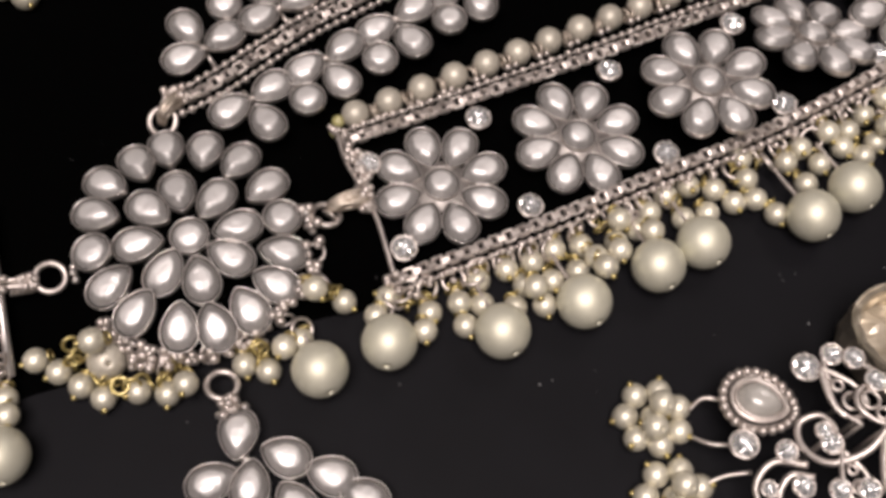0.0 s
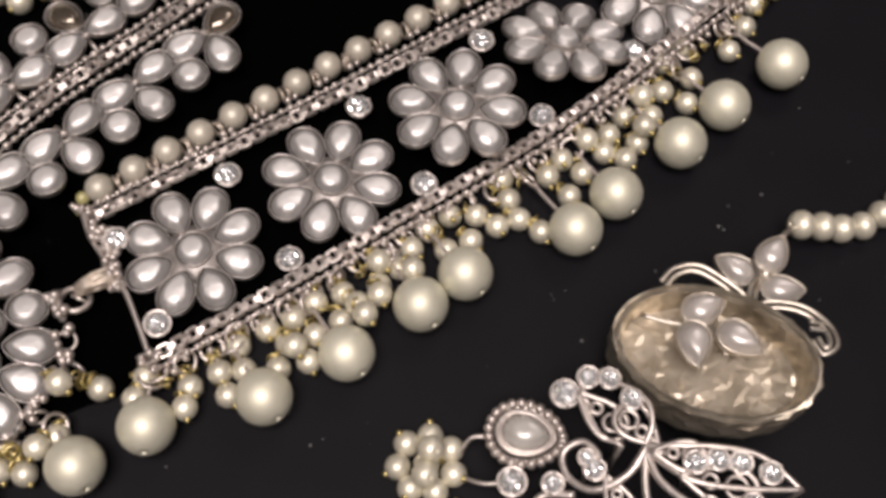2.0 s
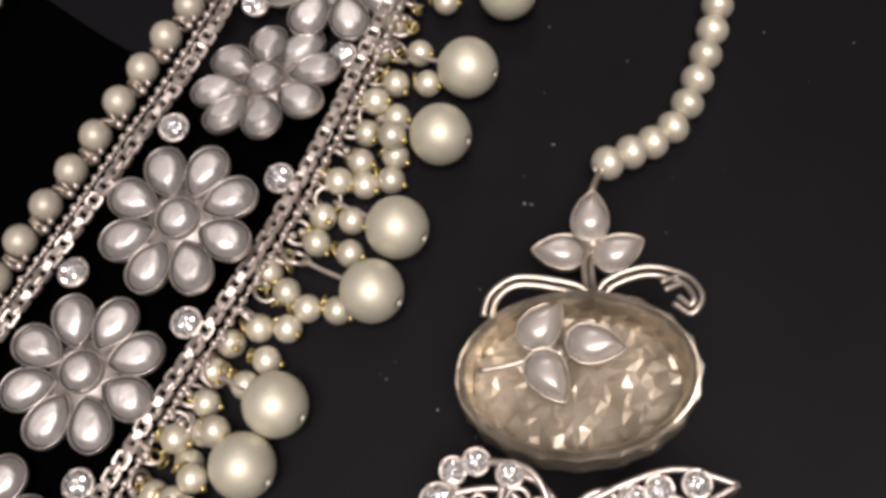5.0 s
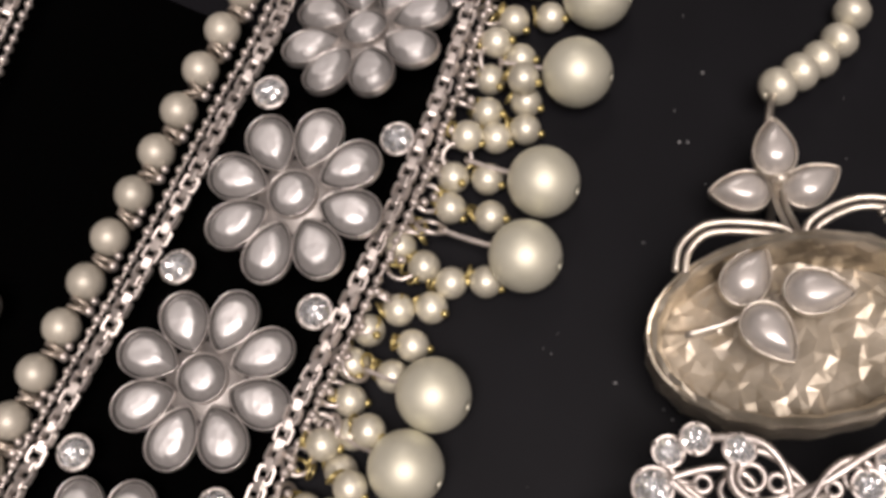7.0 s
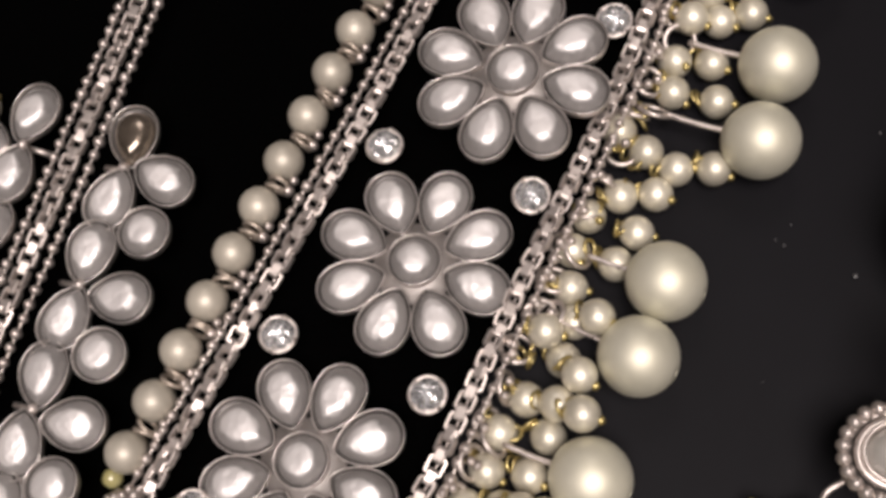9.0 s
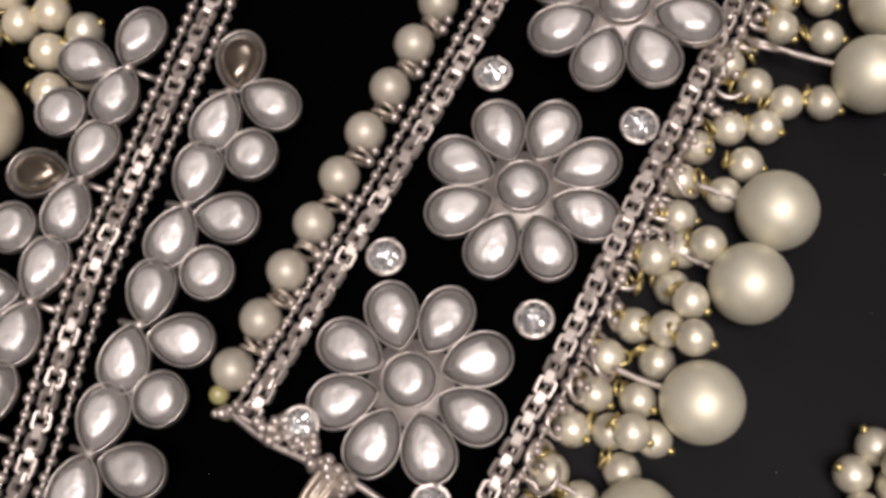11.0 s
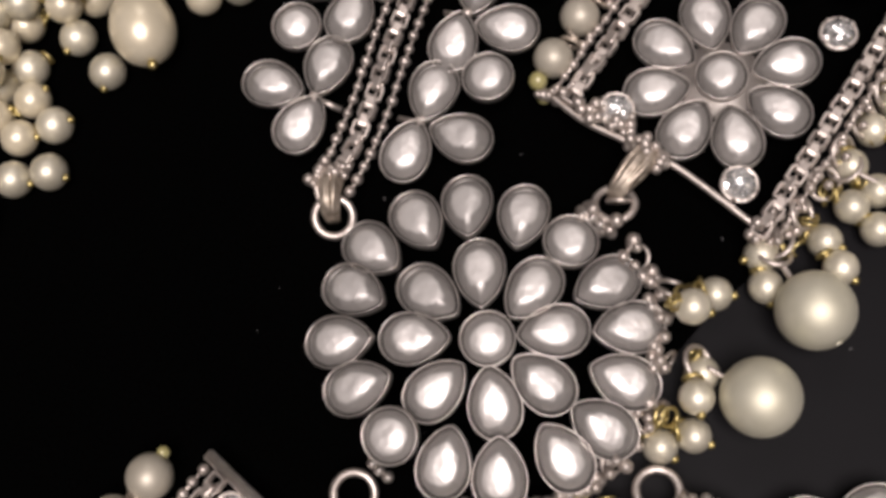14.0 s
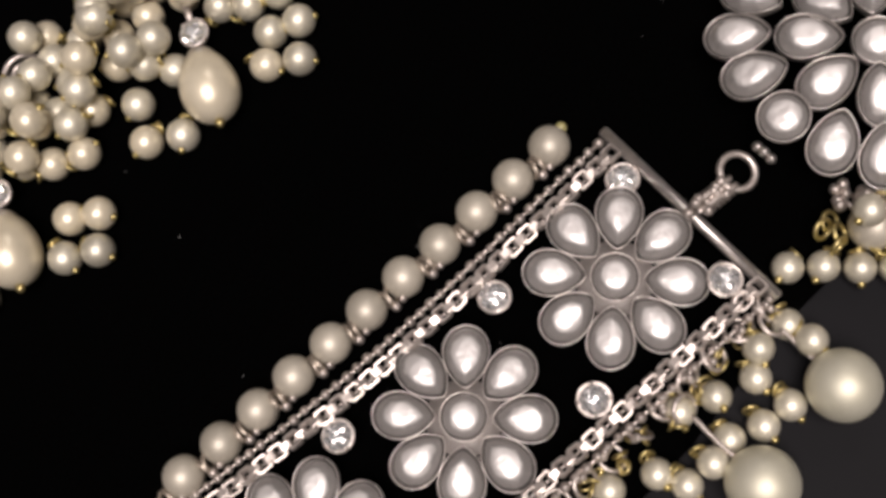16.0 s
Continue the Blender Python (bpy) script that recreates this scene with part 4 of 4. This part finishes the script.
# ---- filigree earring: beaded cabochon, rhinestones, scrolls and pearl sprigs ----
EX, EY = 48.0, -38.0
ear = thing("filigree_earring", "silver filigree earring with rhinestones, cabochon and pearl sprigs", "earring", "", EX, EY)
bm = bmesh.new()
cab_at = Matrix.Translation((40.4 - EX, -31.5 - EY, 8.6))
CAB = drop_outline(7.2, 5.4, 28, 0.35)
bezel(bm, CAB, cab_at @ Matrix.Rotation(radians(155), 4, "Z"), -2.0, 0.8, 0.5)
tube(bm, [cab_at @ Matrix.Rotation(radians(155), 4, "Z") @ (p * 1.22) for p in CAB], 0.42, 8, closed=True)
bezel(bm, [p * 1.42 for p in CAB], cab_at @ Matrix.Translation((0, 0, -0.9)) @ Matrix.Rotation(radians(155), 4, "Z"), -2.4, 0.5, 0.5)
tube(bm, [cab_at @ Vector((0, 0, -2)), cab_at @ Vector((0, 0, -8.4))], 1.0, 8)
setting = part("cabochon_setting", mesh_of(bm, "cabochon_setting"), SILVER, ear, None, "beaded silver oval setting")
for p in drop_outline(11.4, 9.4, 24, 0.25):
    q = cab_at @ Matrix.Rotation(radians(155), 4, "Z") @ (p + Vector((0, 0, -0.5)))
    part("bead", SPACER, SILVER, setting, at(q.x, q.y, q.z, 0, 0, 0, 1.35))
part("cabochon", dome(CAB, 2.4), GREY_CAB, setting, at(40.4 - EX, -31.5 - EY, 8.7, 0, 0, 155), "grey pearl cabochon")


def lifted(x, y, z):
    """The openwork climbs towards the bowl that it leans on."""
    h = min(max(0.36 * x - 9.8, 0.0), 13.0)
    return Vector((x - 0.25 * h - EX, y - 0.25 * h - EY, z + h))


for x, y, r in ((37.2, -37.2, 2.15), (49.0, -26.2, 2.15), (53.2, -24.6, 1.6), (56.2, -25.6, 1.6), (58.4, -29.4, 1.6), (43.2, -38.8, 1.6), (49.9, -38.2, 1.6), (49.2, -36.2, 1.2), (44.4, -44.2, 1.6), (49.4, -45.2, 1.6), (53.4, -45.4, 1.6), (64.2, -40.4, 1.6), (67.4, -40.8, 1.6), (70.4, -42.0, 1.6), (74.0, -44.4, 1.6), (39.4, -44.2, 1.2), (70, -48, 1.6), (64, -46.5, 1.2), (58, -47, 1.6)):
    q = lifted(x, y, 5.2)
    rhinestone(ear, q.x, q.y, q.z, r)


def wires(parent, lines, r, height=4.6):
    bm = bmesh.new()
    for pts in lines:
        tube(bm, spline([lifted(x, y, height + 0.25 * math.sin(i)) for i, (x, y) in enumerate(pts)], 7), r, 8, 0.75)
    for pts in lines:
        q = lifted(*pts[-1], height)
        tube(bm, [q, Vector((q.x, q.y, 0.3))], r * 0.7, 6)
    return part("scroll", mesh_of(bm, "scroll"), SILVER, parent)


def leaf(parent, x, y, turn, length, width):
    """An openwork leaf with two little rings inside it."""
    bm = bmesh.new()
    m = Matrix.Translation(lifted(x, y, 4.6)) @ Matrix.Rotation(radians(turn), 4, "Z")
    tube(bm, [m @ p for p in drop_outline(length, width, 26, 1.1)], 0.42, 8, closed=True)
    for s, r in ((0.22, 0.26), (-0.12, 0.17)):
        tube(bm, ring_points(width * r, 14, m @ Matrix.Translation((length * s, width * 0.05, 0))), 0.32, 6, closed=True)
    tube(bm, [m @ Vector((-length / 2, 0, 0)), m @ Vector((-length * 0.2, 0, 0))], 0.35, 6)
    foot = m @ Vector((length / 2, 0, 0))
    tube(bm, [foot, Vector((foot.x, foot.y, 0.3))], 0.35, 6)
    part("leaf", mesh_of(bm, "leaf"), SILVER, parent)


wires(ear, [((58.5, -36.5), (54.5, -39.8), (49, -41.0), (45.8, -38.2), (46.2, -34.6), (49.6, -33.6), (51.2, -36.2), (49.6, -37.4)), ((58, -37), (58.8, -42), (63, -47), (68, -50)), ((58, -37), (56, -44), (57, -51)), ((46, -41), (41, -40.2), (37.6, -43.6), (38.2, -48.5)), ((46.5, -43), (43, -42.4), (40.6, -45.6), (42, -48.5))], 0.62)
wires(ear, [((58, -36.4), (62.4, -37.4), (68.8, -39.2), (74, -42.0), (77.6, -47.6)), ((58, -37), (63, -42.6), (70, -45.6), (77.6, -47.6)), ((52.4, -24), (51.6, -28.4), (52.2, -33), (55, -35.6)), ((57, -26), (60.4, -29.8), (60.2, -33.6), (57.8, -36.8))], 0.5)
leaf(ear, 53.4, -30.4, -60, 9.0, 5.0)
leaf(ear, 58.2, -33.4, 120, 7.6, 5.2)
leaf(ear, 62.5, -38.8, -22, 7.4, 4.4)
leaf(ear, 66.5, -44.2, -28, 11.0, 6.0)
leaf(ear, 52.0, -43.2, -80, 8.0, 4.0)


def sprig(parent, x, y, count, spread):
    """A knot of small pearls round a wired heart."""
    small_pearl(parent, x - EX, y - EY, (x - EX + 6, y - EY, 3))
    for k in range(count):
        a = math.tau * k / count + 0.3
        small_pearl(parent, x - EX + spread * math.cos(a), y - EY + spread * math.sin(a), (x - EX, y - EY, 2.4), None, None, 2.05, False)
    taken.append((x - EX + 1.6, y - EY + 1.4, 5.6, 2.0))
    part("small_pearl", SMALL_PEARL_MESH, SMALL_PEARL, parent, at(x - EX + 1.0, y - EY + 1.2, 5.9, 30, 20, 0))
    part("small_pearl", SMALL_PEARL_MESH, SMALL_PEARL, parent, at(x - EX - 0.8, y - EY - 2.4, 5.7, 30, 20, 0))


taken.clear()
sprig(ear, 25.0, -30.8, 7, 4.5)
sprig(ear, 26.0, -43.8, 7, 4.5)
bm = bmesh.new()
tube(bm, spline([(30.5 - EX, -30.5 - EY, 3.5), (32.6 - EX, -29.2 - EY, 5), (35.2 - EX, -29.8 - EY, 5.4)], 5), 0.35, 6)
tube(bm, spline([(30 - EX, -34.6 - EY, 3.2), (32.6 - EX, -36.4 - EY, 4.4), (35.4 - EX, -37 - EY, 4.8)], 5), 0.35, 6)
tube(bm, spline([(30 - EX, -42.5 - EY, 3.2), (34 - EX, -41.5 - EY, 4), (38 - EX, -41.5 - EY, 4.6)], 5), 0.35, 6)
part("sprig_wire", mesh_of(bm, "sprig_wire"), SILVER, ear)

# ---- dust on the table and the cloth ----
bm = bmesh.new()
for k in range(70):
    x, y = (rng.uniform(10, 150), rng.uniform(-30, 25)) if k % 2 else (rng.uniform(-150, 0), rng.uniform(-30, 90))
    ball(bm, (x, y, 0.08), rng.uniform(0.06, 0.16), 6)
for x, y, r in ((94.1, 2.3, 0.28), (84.5, -1.8, 0.25), (85.2, -2.6, 0.2), (55.0, -16.4, 0.25), (8, -23, 0.25)):
    ball(bm, (x, y, 0.1), r, 6)
dust = mesh_of(bm, "dust")
dust.materials.append(DUST)
tagged(new("dust", dust), "pale specks of dust on the dark table", "dust", "", "stuff")
